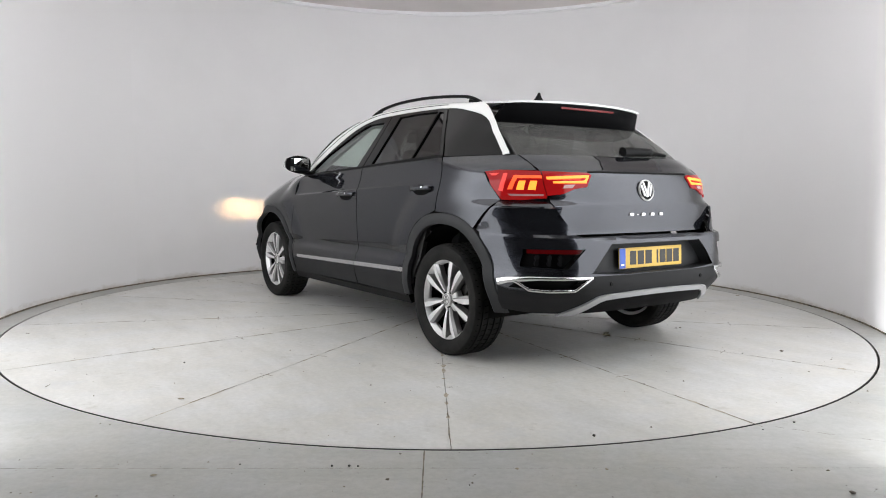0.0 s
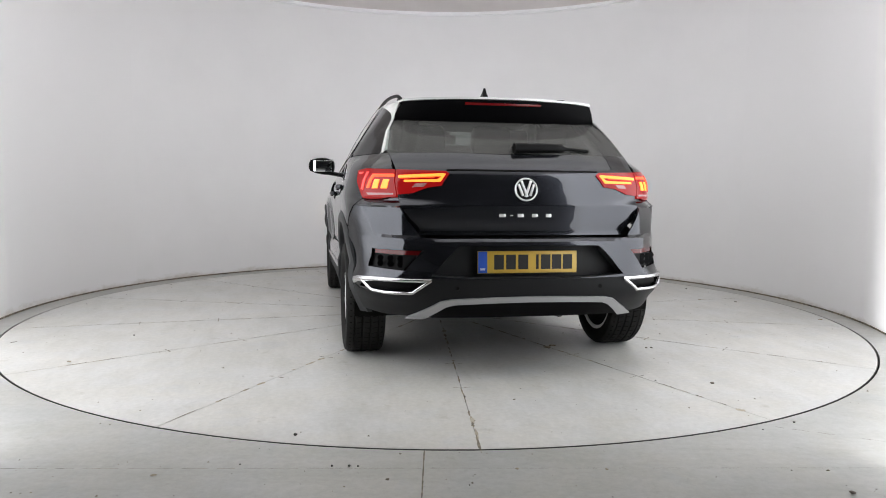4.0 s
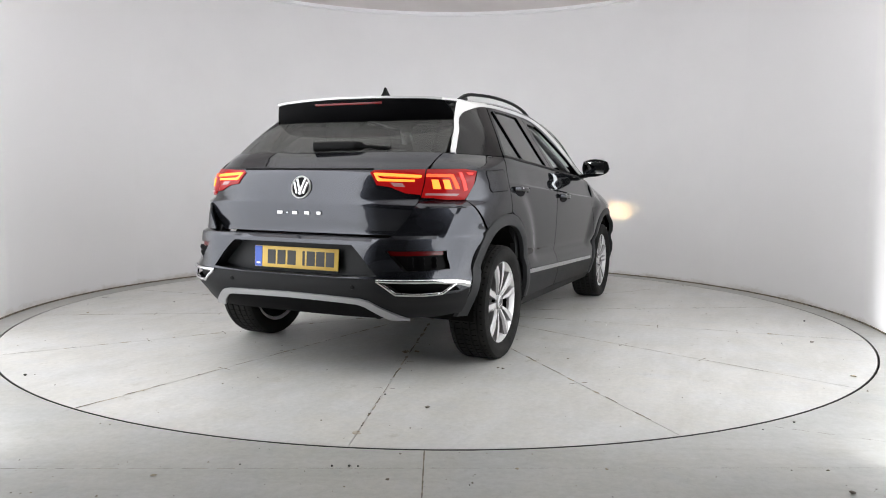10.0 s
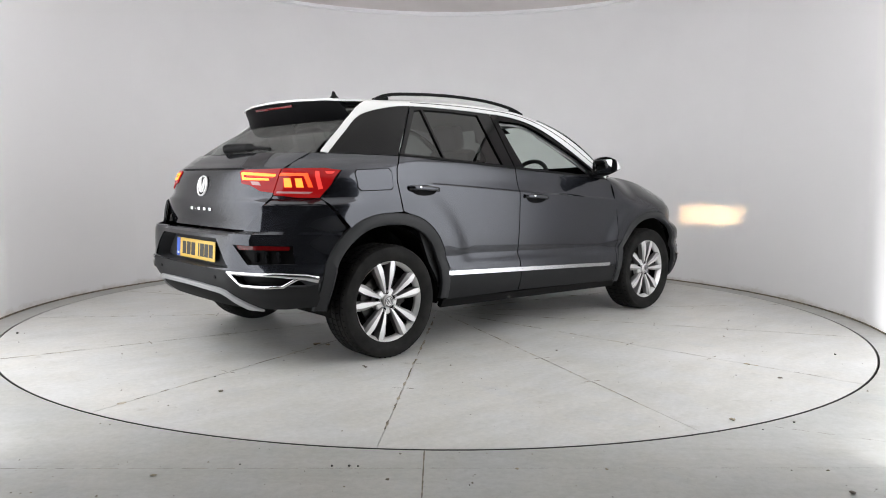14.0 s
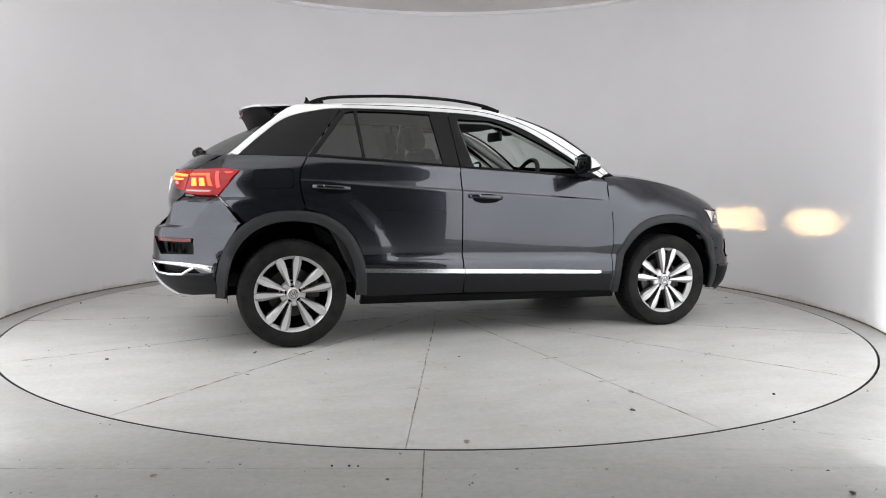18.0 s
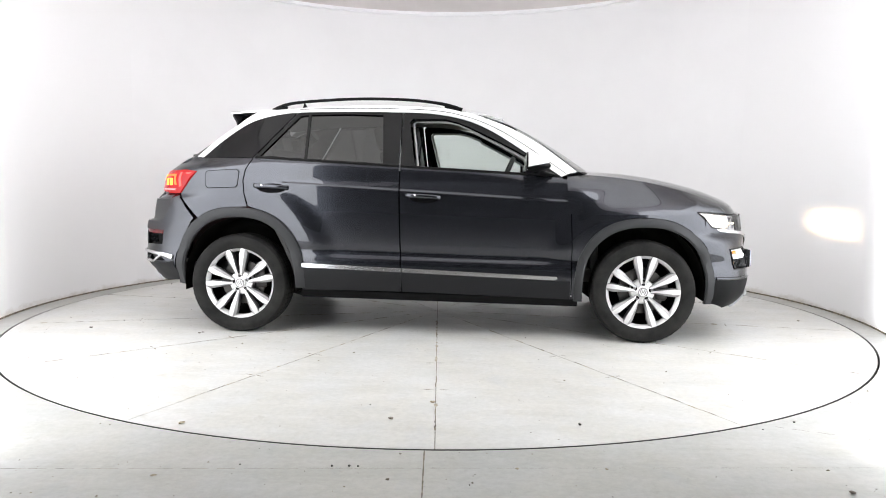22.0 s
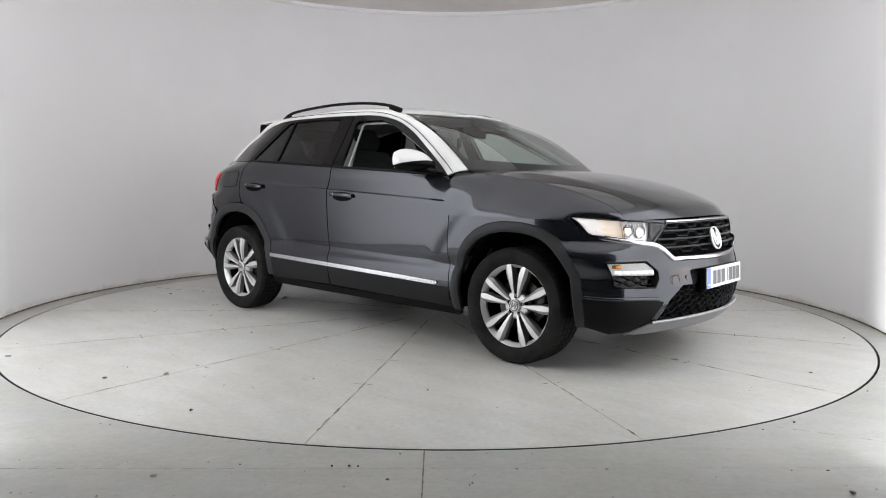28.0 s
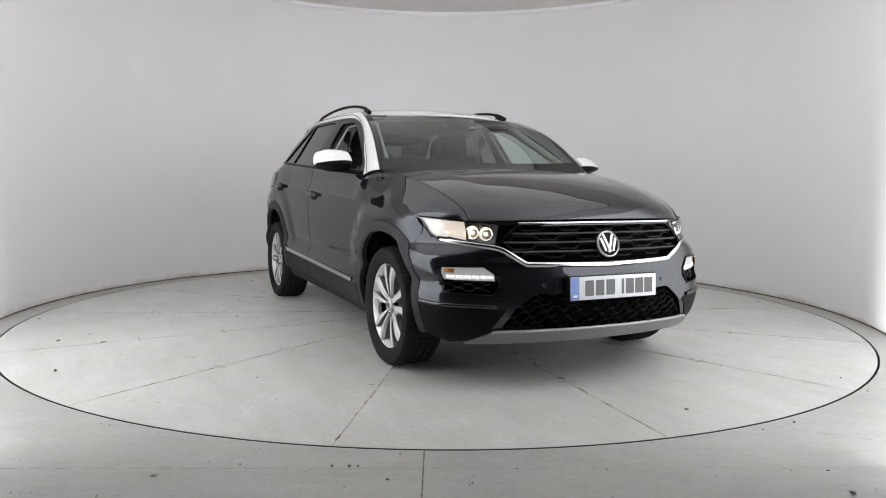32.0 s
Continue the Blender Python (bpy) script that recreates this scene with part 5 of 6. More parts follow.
for row, z in enumerate((0.768, 0.724, 0.682, 0.640)):
    hw = float(np.interp(z, [0.608, 0.690, 0.786], [0.41, 0.535, 0.44]))
    n = 9
    path = []
    for i in range(n):
        y0 = -hw + 2 * hw * i / n
        st = 2 * hw / n
        up = 0.010 if (i + row) % 2 else -0.010
        path += [(y0 + 0.1 * st, z - up * 0.9), (y0 + 0.3 * st, z + up), (y0 + 0.8 * st, z + up)]
    front_bar(path, 0.010, 0.0045, M_PLASTIC, "grille_mesh", fbump, proud=-0.030)
emblem((front_x(0, 0.692) + 0.016, 0, 0.692), (1, 0, 0.30), 0.066, fbump)

# lower grille with honeycomb, shade flanks and skid
part("grille_back", sheet(LOWER, front_in(0.07), (0.08, 0.05), 0.004), M_GAP, fbump, "black lower grille back")
pocket_wall(LOWER, 0.075, "grille_wall", M_BLACK, fbump)
for row in range(6):
    z = 0.310 + 0.027 * row
    hw = float(np.interp(z, [0.296, 0.395, 0.462], [0.55, 0.49, 0.39]))
    path = []
    y, k = -hw, row % 2
    while y < hw:
        path.append((y, z + (0.0105 if k else -0.0105)))
        path.append((min(hw, y + 0.028), z + (0.0105 if k else -0.0105)))
        y += 0.045
        k = 1 - k
    front_bar(path, 0.012, 0.0036, M_CLAD, "honeycomb", fbump, proud=-0.018)
skidf = [(0.69, 0.222), (0.597, 0.282), (0.0, 0.294), (-0.597, 0.282), (-0.69, 0.222), (-0.58, 0.222), (0.0, 0.236), (0.58, 0.222)]
# light put into the colour: darker silver face, lighter silver on the top edge
part("skid_trim", sheet(WF(skidf), FRONT, (0.06, 0.02), 0.015, lift=0.012), M_SILVERSHADE, fbump, "silver painted front skid trim, its face toned down for shade")
front_bar(dense([(-0.60, 0.278), (-0.58, 0.283), (0.0, 0.294), (0.58, 0.283), (0.60, 0.278)], 10), 0.010, 0.0075, M_SILVER, "skid_lip", fbump, "upper lip of the skid trim, its highlight put in as lighter silver", proud=0.014)
for s in (1, -1):
    ap = flip(WF([(0.60, 0.300), (0.545, 0.385), (0.62, 0.405), ("x", 1.72, 0.405), ("x", 1.705, 0.255), ("x", 1.80, 0.222), (0.62, 0.240), (0.60, 0.285)]), s)
    part("bumper_apron", sheet(ap, FRONT, (0.03, 0.02), 0.006, lift=0.003), M_APRON, fbump, "grey plastic lower bumper corner")
    edge = [FRONT(a, z) for a, z in dense(flip(WF([("x", 1.725, 0.414), ("x", 1.80, 0.411), (0.66, 0.408), (0.585, 0.402)]), s), 8)]
    part("bumper_lip", tube([q + Vector((q.x - 1.2, q.y, 0)).normalized() * 0.002 for q in edge], 0.009, 0.010, 8), M_PAINT, fbump, "body-coloured lip along the lower bumper")
    # daytime lamp pocket
    d = flip(DRLP, s)
    part("lamp_pocket", sheet(d, front_in(0.045), (0.08, 0.05), 0.004), M_GLOSSBLACK, fbump, "gloss black running-lamp pocket")
    pocket_wall(d, 0.048, "pocket_wall", M_GLOSSBLACK, fbump)
    strip = flip(WF([(0.628, 0.587), (0.785, 0.584), (0.785, 0.528), (0.584, 0.524), (0.584, 0.552)]), s)
    lamp = part("running_lamp", sheet(strip, front_in(0.008), (0.05, 0.03), 0.025), M_LAMPWHITE, fbump, "lit white running lamp")
    for i in range(6):
        y = 0.592 + 0.031 * i
        q = flip(WF([(y, 0.549), (y + 0.027, 0.550), (y + 0.027, 0.535), (y, 0.533)]), s)
        part("led_cell", sheet(q, front_in(0.003), (0.05, 0.03), 0.004), M_DRL, lamp)
    ind = flip(WF([(0.748, 0.580), (0.778, 0.579), (0.778, 0.562), (0.748, 0.560)]), s)
    part("indicator", sheet(ind, front_in(0.003), (0.05, 0.03), 0.004), M_AMBER, lamp, "amber indicator lens")
    for row in range(3):
        z = 0.482 + 0.016 * row
        path = [(s * (0.600 + 0.020 * i), z + (0.006 if (i // 2 + row) % 2 else -0.006)) for i in range(10)]
        front_bar(path, 0.006, 0.002, M_PLASTIC, "honeycomb", fbump, proud=-0.024)
    rim = [FRONT(a, z) for a, z in dense(d + d[:1], 5)]
    part("pocket_rim", tube([p + Vector((0.002, s * 0.002, 0)) for p in rim], 0.004, 0.004, 6), M_GLOSSBLACK, fbump)
    # headlamp: reflector box, shield tube with the bulb, glowing position lamp, lens
    h = flip(HEAD, s)
    slot = flip(WF([(0.688, 0.758), (0.774, 0.758), (0.774, 0.727), (0.688, 0.727)]), s)
    head = part("headlamp", sheet(h, front_sunk(0.040), (0.03, 0.02), 0.004, holes=(slot,)), M_LAMPEND, car, "lit clear-lens headlamp")
    ring = dense(h + h[:1], 6)
    part("headlamp_wall", thicken(grid_mesh([[FRONT(a, z) for a, z in ring], [front_sunk(0.040)(a, z) for a, z in ring]]), 0), M_LAMPEND, head)
    main = flip(WF([("x", 1.735, 0.801), (0.684, 0.794), (0.684, 0.708), ("x", 1.790, 0.720), ("x", 1.745, 0.738)]), s)
    part("lamp_chamber", sheet(main, front_sunk(0.032), (0.03, 0.02), 0.003, holes=(slot,)), M_LAMPLIT, head, "bright lit chamber of the headlamp")
    band = flip(WF([("x", 1.728, 0.803), ("x", 1.622, 0.811), ("x", 1.700, 0.740), ("x", 1.722, 0.727), ("x", 1.775, 0.722)]), s)
    part("light_band", sheet(band, front_sunk(0.022), (0.03, 0.02), 0.003), M_LAMPBASE, head, "glowing white outer end of the lamp")
    inner = flip(WF([(0.672, 0.794), (0.545, 0.786), (0.572, 0.695), (0.672, 0.703)]), s)
    part("lamp_chamber", sheet(inner, front_sunk(0.034), (0.03, 0.02), 0.003), M_REFLECTOR, head, "silvered inner chamber of the headlamp")
    for (yc, zc), (nm, prof, mt) in [(q, w) for q in ((0.642, 0.747), (0.588, 0.742)) for w in (("reflector_bowl", [(0.0, -0.004), (0.014, -0.002), (0.026, 0.006), (0.031, 0.018), (0.034, 0.020), (0.030, 0.006)], M_CHROME), ("position_lamp", [(0.0, 0.022), (0.005, 0.021), (0.008, 0.016), (0.008, 0.0), (0.0, -0.002)], M_BULBSOFT))]:
        c = Vector((front_x(yc, 0.748) - 0.044, s * yc, zc))
        bm = lathe(prof, 28)
        bm.transform(Matrix.Translation(c) @ pose(0, 0, 0, 0, 90, s * 16))
        part(nm, smooth(bm), mt, head)
    for k in range(9):
        y = 0.562 + 0.0125 * k
        part("reflector_flute", tube([(front_x(y, 0.776) - 0.036, s * y, 0.784), (front_x(y, 0.776) - 0.034, s * y, 0.770)], 0.005, 0.003, 6, (1, 0, 0)), M_CHROME, head)
    seal = [FRONT(a, z) for a, z in dense(h + h[:1], 8)]
    part("lens_seal", tube(seal, 0.0035, 0.0035, 6), M_SATIN, head, "thin black seal round the lens")
    part("lamp_rib", sheet(flip(WF([(0.673, 0.796), (0.682, 0.797), (0.682, 0.702), (0.673, 0.701)]), s), front_sunk(0.012), (0.05, 0.03), 0.03), M_CHROME, head)
    tip = front_x(0.762, 0.745) - 0.006
    yb, zb, ln = s * 0.738, 0.742, 0.052
    items = []
    for dy, dz, sy, sz in ((0, 0.0051, 0.044, 0.003), (0, -0.0051, 0.044, 0.003), (0.0205, 0, 0.003, 0.0072), (-0.0205, 0, 0.003, 0.0072)):
        items.append(((ln, sy, sz), pose(tip - ln / 2, yb + dy, zb + dz)))
    items.append(((0.003, 0.044, 0.0132), pose(tip - ln - 0.0015, yb, zb)))
    mouth = [front_sunk(0.032)(a, z) for a, z in slot]
    box_rim = [Vector((tip, s * y, z)) for y, z in ((0.719, zb + 0.0036), (0.757, zb + 0.0036), (0.757, zb - 0.0036), (0.719, zb - 0.0036))]
    part("beam_funnel", thicken(grid_mesh([mouth, box_rim], close_v=True), 0), M_LAMPLIT, head, "bright funnel round the bulb")
    part("beam_shield", boxes(items), M_LAMPBASE, head, "pale beam shield")
    part("bulb", boxes([((0.003, 0.036, 0.003), pose(tip - ln + 0.004, yb, zb + 0.0019))]), M_BULB, head, "lit headlamp bulb")
    part("lamp_wedge", sheet(flip(WF([(0.541, 0.785), (0.470, 0.781), (0.562, 0.690)]), s), front_in(0.010), (0.03, 0.02), 0.008), M_GLOSSBLACK, head, "gloss black inner end of the lamp")
    lens = part("lens", sheet(h, FRONT, (0.05, 0.03), 0.0, lift=0.003), M_LENS, head, "clear lamp lens")
    lens.visible_shadow = False
for y in (0.36, -0.36):
    bm = lathe([(0, 0.003), (0.010, 0.003), (0.012, 0.0)], 16)
    bm.transform(Matrix.Translation((front_x(y, 0.50 if abs(y) < 0.5 else 0.425) + 0.001, y, 0.50 if abs(y) < 0.5 else 0.425)) @ pose(0, 0, 0, 0, 90, math.copysign(10 if abs(y) < 0.5 else 28, y)))
    part("parking_sensor", smooth(bm), M_PAINT, fbump)
bm = lathe([(0.030, 0.0), (0.0315, 0.0015), (0.033, 0.0)], 32)
bm.transform(Matrix.Translation((front_x(0.455, 0.488) + 0.002, -0.455, 0.488)) @ pose(0, 0, 0, 0, 90, -13))
part("tow_cover", smooth(bm), M_BLACK, fbump, "thin round shut line of the towing-eye cover")
part("plate_holder", boxes([((0.03, 0.53, 0.118), pose(2.098, 0, 0.486))], 0.004), M_BLACK, fbump)
number_plate(2.117, 0.488, M_PLATEWHITE, M_PLATEBLUE2, -1, M_INKGREY, fbump, -3, 1)

# ---- mirrors, rails, aerial ----
for s in (1, -1):
    def shell_pt(u, v):
        # u: round the housing, v: from its root outwards
        rx = 0.075 * (0.72 + 0.45 * math.sin(math.pi * min(1, v * 0.9 + 0.1)) - 0.15 * v)
        rz = 0.066 * (0.70 + 0.42 * math.sin(math.pi * min(1, v * 0.85 + 0.12)) - 0.1 * v)
        y = 0.845 + 0.215 * v
        c, sn = math.cos(u), math.sin(u)
        x = 0.60 - 0.055 * v + rx * (c * 1.55 if c > 0 else c * 0.8)
        return Vector((x, s * y, 1.108 + 0.008 * v + rz * sn * (1 - 0.45 * max(0, c)) - 0.018 * max(0, c) ** 2))
    ends = (0.0, 0.05, 0.15, 0.3, 0.5, 0.7, 0.85, 0.95, 1.0)
    rows = [[shell_pt(2 * math.pi * i / 28, v) * 1.0 if v not in (0.0, 1.0) else shell_pt(2 * math.pi * i / 28, v).lerp(Vector((0.60 - 0.055 * v, s * (0.845 + 0.215 * v), 1.108)), 0.45) for i in range(28)] for v in ends]
    up = grid_mesh([[p for p in r] for r in rows], close_v=True)
    up.verts.ensure_lookup_table()
    up.faces.new(up.verts[:28])
    up.faces.new(up.verts[len(up.verts) - 28:])
    bmesh.ops.recalc_face_normals(up, faces=up.faces)
    low = up.copy()
    bmesh.ops.bisect_plane(up, geom=up.verts[:] + up.edges[:] + up.faces[:], plane_co=(0.60, 0, 1.092), plane_no=(-0.22, 0, 1), clear_inner=True)
    bmesh.ops.bisect_plane(up, geom=up.verts[:] + up.edges[:] + up.faces[:], plane_co=(0.562, 0, 0), plane_no=(1, 0, 0), clear_inner=True)
    for v in low.verts:
        v.co = (v.co - Vector((0.59, s * 0.95, 1.105))) * 0.965 + Vector((0.588, s * 0.95, 1.105))
    r = bmesh.ops.bisect_plane(low, geom=low.verts[:] + low.edges[:] + low.faces[:], plane_co=(0.552, 0, 0), plane_no=(1, 0, 0), clear_inner=True)
    bmesh.ops.contextual_create(low, geom=[g for g in r["geom_cut"] if isinstance(g, bmesh.types.BMEdge)])
    m = part("door_mirror", smooth(low, 50), M_BLACK, car, "black mirror housing with a white cap")
    part("mirror_cap", smooth(thicken(up, 0.0), 50), M_WHITE, m, "white painted mirror cap")
    part("mirror_arm", tube([(0.70, s * 0.765, 1.040), (0.66, s * 0.82, 1.046), (0.61, s * 0.88, 1.055), (0.59, s * 0.94, 1.062)], lambda k: 0.060 - 0.022 * k, 0.016, 12), M_BLACK, m)
    bm = boxes([((0.004, 0.165, 0.092), pose(0.5495, s * 0.955, 1.112, 0, 0, s * -4))], 0.0015)
    part("mirror_glass", bm, mat_base("mirror_glass", (0.85, 0.87, 0.88), 0.02, 1.0)[0] if s > 0 else bpy.data.materials["mirror_glass"], m, "silvered mirror glass")
    # triangular sail between mirror and pillar
    part("mirror_sail", sheet([(0.585, BELT(0.585) + 0.012), (0.60, 1.085), (0.735, 1.03), (0.74, BELT(0.74) + 0.008)], on_side(s), (0.1, 0.1), 0.006, lift=0.004), M_BLACK, m)
    rp = smooth_curve([(-1.16, s * 0.525, 1.462), (-1.08, s * 0.53, 1.498), (-0.95, s * 0.534, 1.519), (-0.60, s * 0.540, 1.539), (-0.25, s * 0.542, 1.534), (0.0, s * 0.540, 1.506), (0.13, s * 0.540, 1.465)], 6)
    rail = part("roof_rail", tube(rp, 0.012, lambda k: 0.010 + 0.006 * abs(2 * k - 1) ** 4, 10), M_BLACK, car, "black roof rail")
    for x in (-1.11, 0.065):
        part("rail_foot", boxes([((0.11, 0.024, 0.022), pose(x, s * 0.531, RZ(x) - 0.034, 0, 18 if x > 0 else -12, 0))], 0.008), M_BLACK, rail)
fin = [(-1.165, 0.0), (-1.06, 0.0), (-1.075, 0.012), (-1.105, 0.020), (-1.125, 0.045), (-1.138, 0.072), (-1.146, 0.072), (-1.150, 0.04), (-1.165, 0.016)]
rows = [[Vector((x + 0.05, y * (1 - 10 * dz), RZ(-1.05) - 0.002 + dz * 0.85)) for x, dz in fin] for y in (-0.018, 0.018)]
bm = grid_mesh(rows, close_v=True)
bm.verts.ensure_lookup_table()
bm.faces.new(bm.verts[:len(fin)])
bm.faces.new(bm.verts[len(fin):])
bmesh.ops.recalc_face_normals(bm, faces=bm.faces)
part("aerial", smooth(bm), M_BLACK, car, "small black fin aerial")

# ---- wheels ----
def ring_profile():
    half_w = 0.108
    pts = [(0.240, -0.098), (0.262, -0.108), (0.290, -0.110), (0.316, -0.104), (0.327, -0.092)]
    for g0 in (-0.070, -0.026, 0.018, 0.060):
        pts += [(0.3335, g0 - 0.004), (0.3335, g0), (0.3255, g0 + 0.001), (0.3255, g0 + 0.008), (0.3335, g0 + 0.009)]
    pts += [(0.327, 0.092), (0.316, 0.104), (0.290, 0.110), (0.262, 0.108), (0.240, 0.098), (0.228, 0.09), (0.228, -0.09), (0.240, -0.098)]
    return [(r if r < 0.24 else 0.24 + (r - 0.24) * 0.866, y) for r, y in pts]


def build_wheel():
    # the wheel's outer face looks towards +y
    wheel = part("wheel", smooth(lathe([(0.214, -0.088), (0.236, -0.094), (0.241, -0.088), (0.222, -0.07), (0.214, -0.02), (0.208, 0.06), (0.222, 0.080), (0.236, 0.094), (0.2415, 0.0985), (0.2425, 0.092), (0.234, 0.078), (0.222, 0.066), (0.219, 0.05), (0.224, -0.02), (0.228, -0.088)], 56, "Y")), M_ALLOY, None, "ten-spoke machined alloy wheel")
    bm = lathe(ring_profile(), 72, "Y")
    part("tyre", smooth(bm, 30), M_RUBBER, wheel, "black road tyre")
    # tread sipes
    items = []
    for k in range(56):
        a = 2 * math.pi * k / 56
        for yy, sl in ((-0.048, 12), (-0.004, -12), (0.039, 12), (0.081, -14), (-0.083, 14)):
            rr = 0.3195 if abs(yy) < 0.06 else 0.3165
            items.append(((0.0045, 0.026 if abs(yy) < 0.06 else 0.018, 0.004), pose(rr * math.cos(a), yy, rr * math.sin(a), 0, -math.degrees(a) + 90, 0) @ pose(0, 0, 0, 0, 0, sl)))
    tagged(part("tread", boxes(items), M_GAP, wheel), kind="stuff")
    for k in range(10):
        a = 36 * k + 18 + (3.5 if k % 2 else -3.5)
        # machined face, a wide facet on one flank, painted sides
        rad = [(0.046, 0.0085, 0.070), (0.075, 0.0105, 0.077), (0.115, 0.0155, 0.084), (0.155, 0.0215, 0.088), (0.182, 0.0245, 0.089), (0.208, 0.0225, 0.088), (0.234, 0.0185, 0.084)]
        m = 1 if k % 2 else -1
        rows = [[Vector((m * w * 1.15, yy - 0.045, r)), Vector((m * w, yy - 0.002, r)), Vector((m * w * 0.94, yy, r)), Vector((-m * w * 0.30, yy + 0.001, r)), Vector((-m * w * 1.02, yy - 0.011, r)), Vector((-m * w * 1.12, yy - 0.045, r))] for r, w, yy in rad]
        bm = grid_mesh(rows, close_v=True)
        bm.verts.ensure_lookup_table()
        bm.faces.new(bm.verts[:6])
        bm.faces.new(bm.verts[len(bm.verts) - 6:])
        bmesh.ops.recalc_face_normals(bm, faces=bm.faces)
        bm.transform(pose(0, 0, 0, 0, a, 0))
        bm = smooth(bm, 18)
        for f in bm.faces:
            f.material_index = 0 if f.normal.y > 0.93 else 1 if f.normal.y > 0.35 else 2
        spoke = part("spoke", bm, M_ALLOY, wheel)
        spoke.data.materials.append(M_ALLOYMID)
        spoke.data.materials.append(M_ALLOYDARK)
    part("barrel", smooth(lathe([(0.211, 0.052), (0.2055, 0.02), (0.2105, -0.086), (0.10, -0.088)], 40, "Y")), M_SATIN, wheel, "dark inner face of the rim")
    part("hub", smooth(lathe([(0.079, 0.02), (0.077, 0.052), (0.070, 0.060), (0.034, 0.064), (0.0, 0.064)], 40, "Y")), M_ALLOY, wheel)
    cap = part("hub_cap", smooth(lathe([(0.036, 0.064), (0.036, 0.078), (0.030, 0.083), (0.0, 0.084)], 32, "Y")), M_ALLOY, wheel, "silver hub cap")
    part("cap_ring", smooth(lathe([(0.024, 0.0835), (0.027, 0.0855), (0.030, 0.0835)], 32, "Y")), M_ALLOYDARK, cap)
    items = []
    for sx in (-1, 1):
        items += [((0.005, 0.003, 0.026), pose(sx * 0.006, 0.085, 0.006, 0, sx * 22, 0)), ((0.005, 0.003, 0.028), pose(sx * 0.014, 0.085, -0.002, 0, sx * 22, 0))]
    part("cap_bars", boxes(items), M_ALLOYDARK, cap)
    for k in range(5):
        a = radians(72 * k + 90)
        at = Matrix.Translation((0.0575 * math.cos(a), 0.004, 0.0575 * math.sin(a)))
        bm = lathe([(0.0, 0.0675), (0.0165, 0.0675), (0.0185, 0.065), (0.0185, 0.050)], 16, "Y")
        bm.transform(at)
        pocket = part("bolt_pocket", smooth(bm), M_SATIN, wheel)
        bm = lathe([(0.0, 0.074), (0.007, 0.074), (0.0095, 0.071), (0.0095, 0.060)], 6, "Y")
        bm.transform(at)
        part("wheel_bolt", smooth(bm), M_ALLOYDARK, pocket)
    part("brake_disc", smooth(lathe([(0.06, 0.012), (0.145, 0.012), (0.145, -0.012), (0.06, -0.012)], 40, "Y")), M_BRAKE, wheel, "steel brake disc")
    part("brake_caliper", boxes([((0.07, 0.07, 0.14), pose(-0.125, -0.01, 0.02))], 0.012), M_BRAKE, wheel)
    return wheel


base = build_wheel()
base.parent = car
base.matrix_basis = pose(WB, 0.772, 0.319)
for x, s in ((WB, -1), (-WB, 1), (-WB, -1)):
    w = copy_thing(base, pose(x, s * 0.772, 0.319, 0, {(1, -1): -4, (-1, 1): 46, (-1, -1): 7}[(1 if x > 0 else -1, s)], 0 if s > 0 else 180))
    w.parent = car

# ---- wheel wells and underside ----
for x in (WB, -WB):
    for s in (1, -1):
        rows = []
        for i in range(21):
            a = radians(-8 + 196 * i / 20)
            c, sn = math.cos(a), math.sin(a)
            rows.append([Vector((x + 0.375 * c, s * yy, 0.325 + 0.42 * sn)) for yy in (0.84, 0.60, 0.50)] + [Vector((x + 0.30 * c, s * 0.50, 0.325 + 0.33 * sn)), Vector((x, s * 0.50, 0.33))])
        part("wheel_liner", thicken(grid_mesh(rows), 0, lambda c: c + (c - Vector((x, 0, 0.33)))), M_UNDER, car, "black felt wheel-arch liner")
part("underbody", boxes([((1.62, 1.50, 0.10), pose(0.0, 0, 0.30)), ((3.3, 0.96, 0.10), pose(0.02, 0, 0.32)), ((0.40, 0.9, 0.06), pose(-1.74, 0, 0.36)), ((0.36, 0.9, 0.05), pose(1.72, 0, 0.27)), ((0.10, 1.36, 0.07), pose(-1.27, 0, 0.28)), ((0.08, 1.36, 0.06), pose(1.29, 0, 0.26))], 0.015), M_UNDER, car, "dark grimy underbody")
part("silencer", tube([(-1.78, 0.50, 0.37), (-1.78, -0.35, 0.37)], 0.10, 0.055, 16), M_UNDER, car)
part("exhaust_pipe", tube(smooth_curve([(-1.70, -0.30, 0.27), (-1.3, -0.22, 0.26), (-0.6, -0.1, 0.235), (0.6, -0.05, 0.235)], 5), 0.03), M_BRAKE, car, "dull steel exhaust pipe")

# ---- cabin ----
part("cabin_floor", boxes([((2.9, 1.44, 0.08), pose(-0.35, 0, 0.40)), ((0.65, 0.96, 0.35), pose(-1.45, 0, 0.62)), ((0.05, 1.4, 0.6), pose(1.0, 0, 0.72))], 0.01), M_INTDARK, car, "dark cabin floor and load bay")
part("headliner", sheet([(-1.36, -0.54), (0.24, -0.56), (0.34, -0.3), (0.37, 0), (0.34, 0.3), (0.24, 0.56), (-1.36, 0.54)], lambda x, y: Vector((x, y, RZ(x) - 0.045 - 0.04 * (abs(y) / 0.57) ** 2.4)), (0.2, 0.15), 0.01), M_INTLIGHT, car, "pale grey headliner")
rows = []
for j in range(17):
    y = -0.74 + 1.48 * j / 16
    rows.append([(1.02, y, 1.035), (0.80, y, 1.035), (0.60, y, 1.005 + 0.025 * math.exp(-((y + 0.36) / 0.2) ** 2)), (0.50, y, 0.96), (0.47, y, 0.86), (0.55, y, 0.62)])
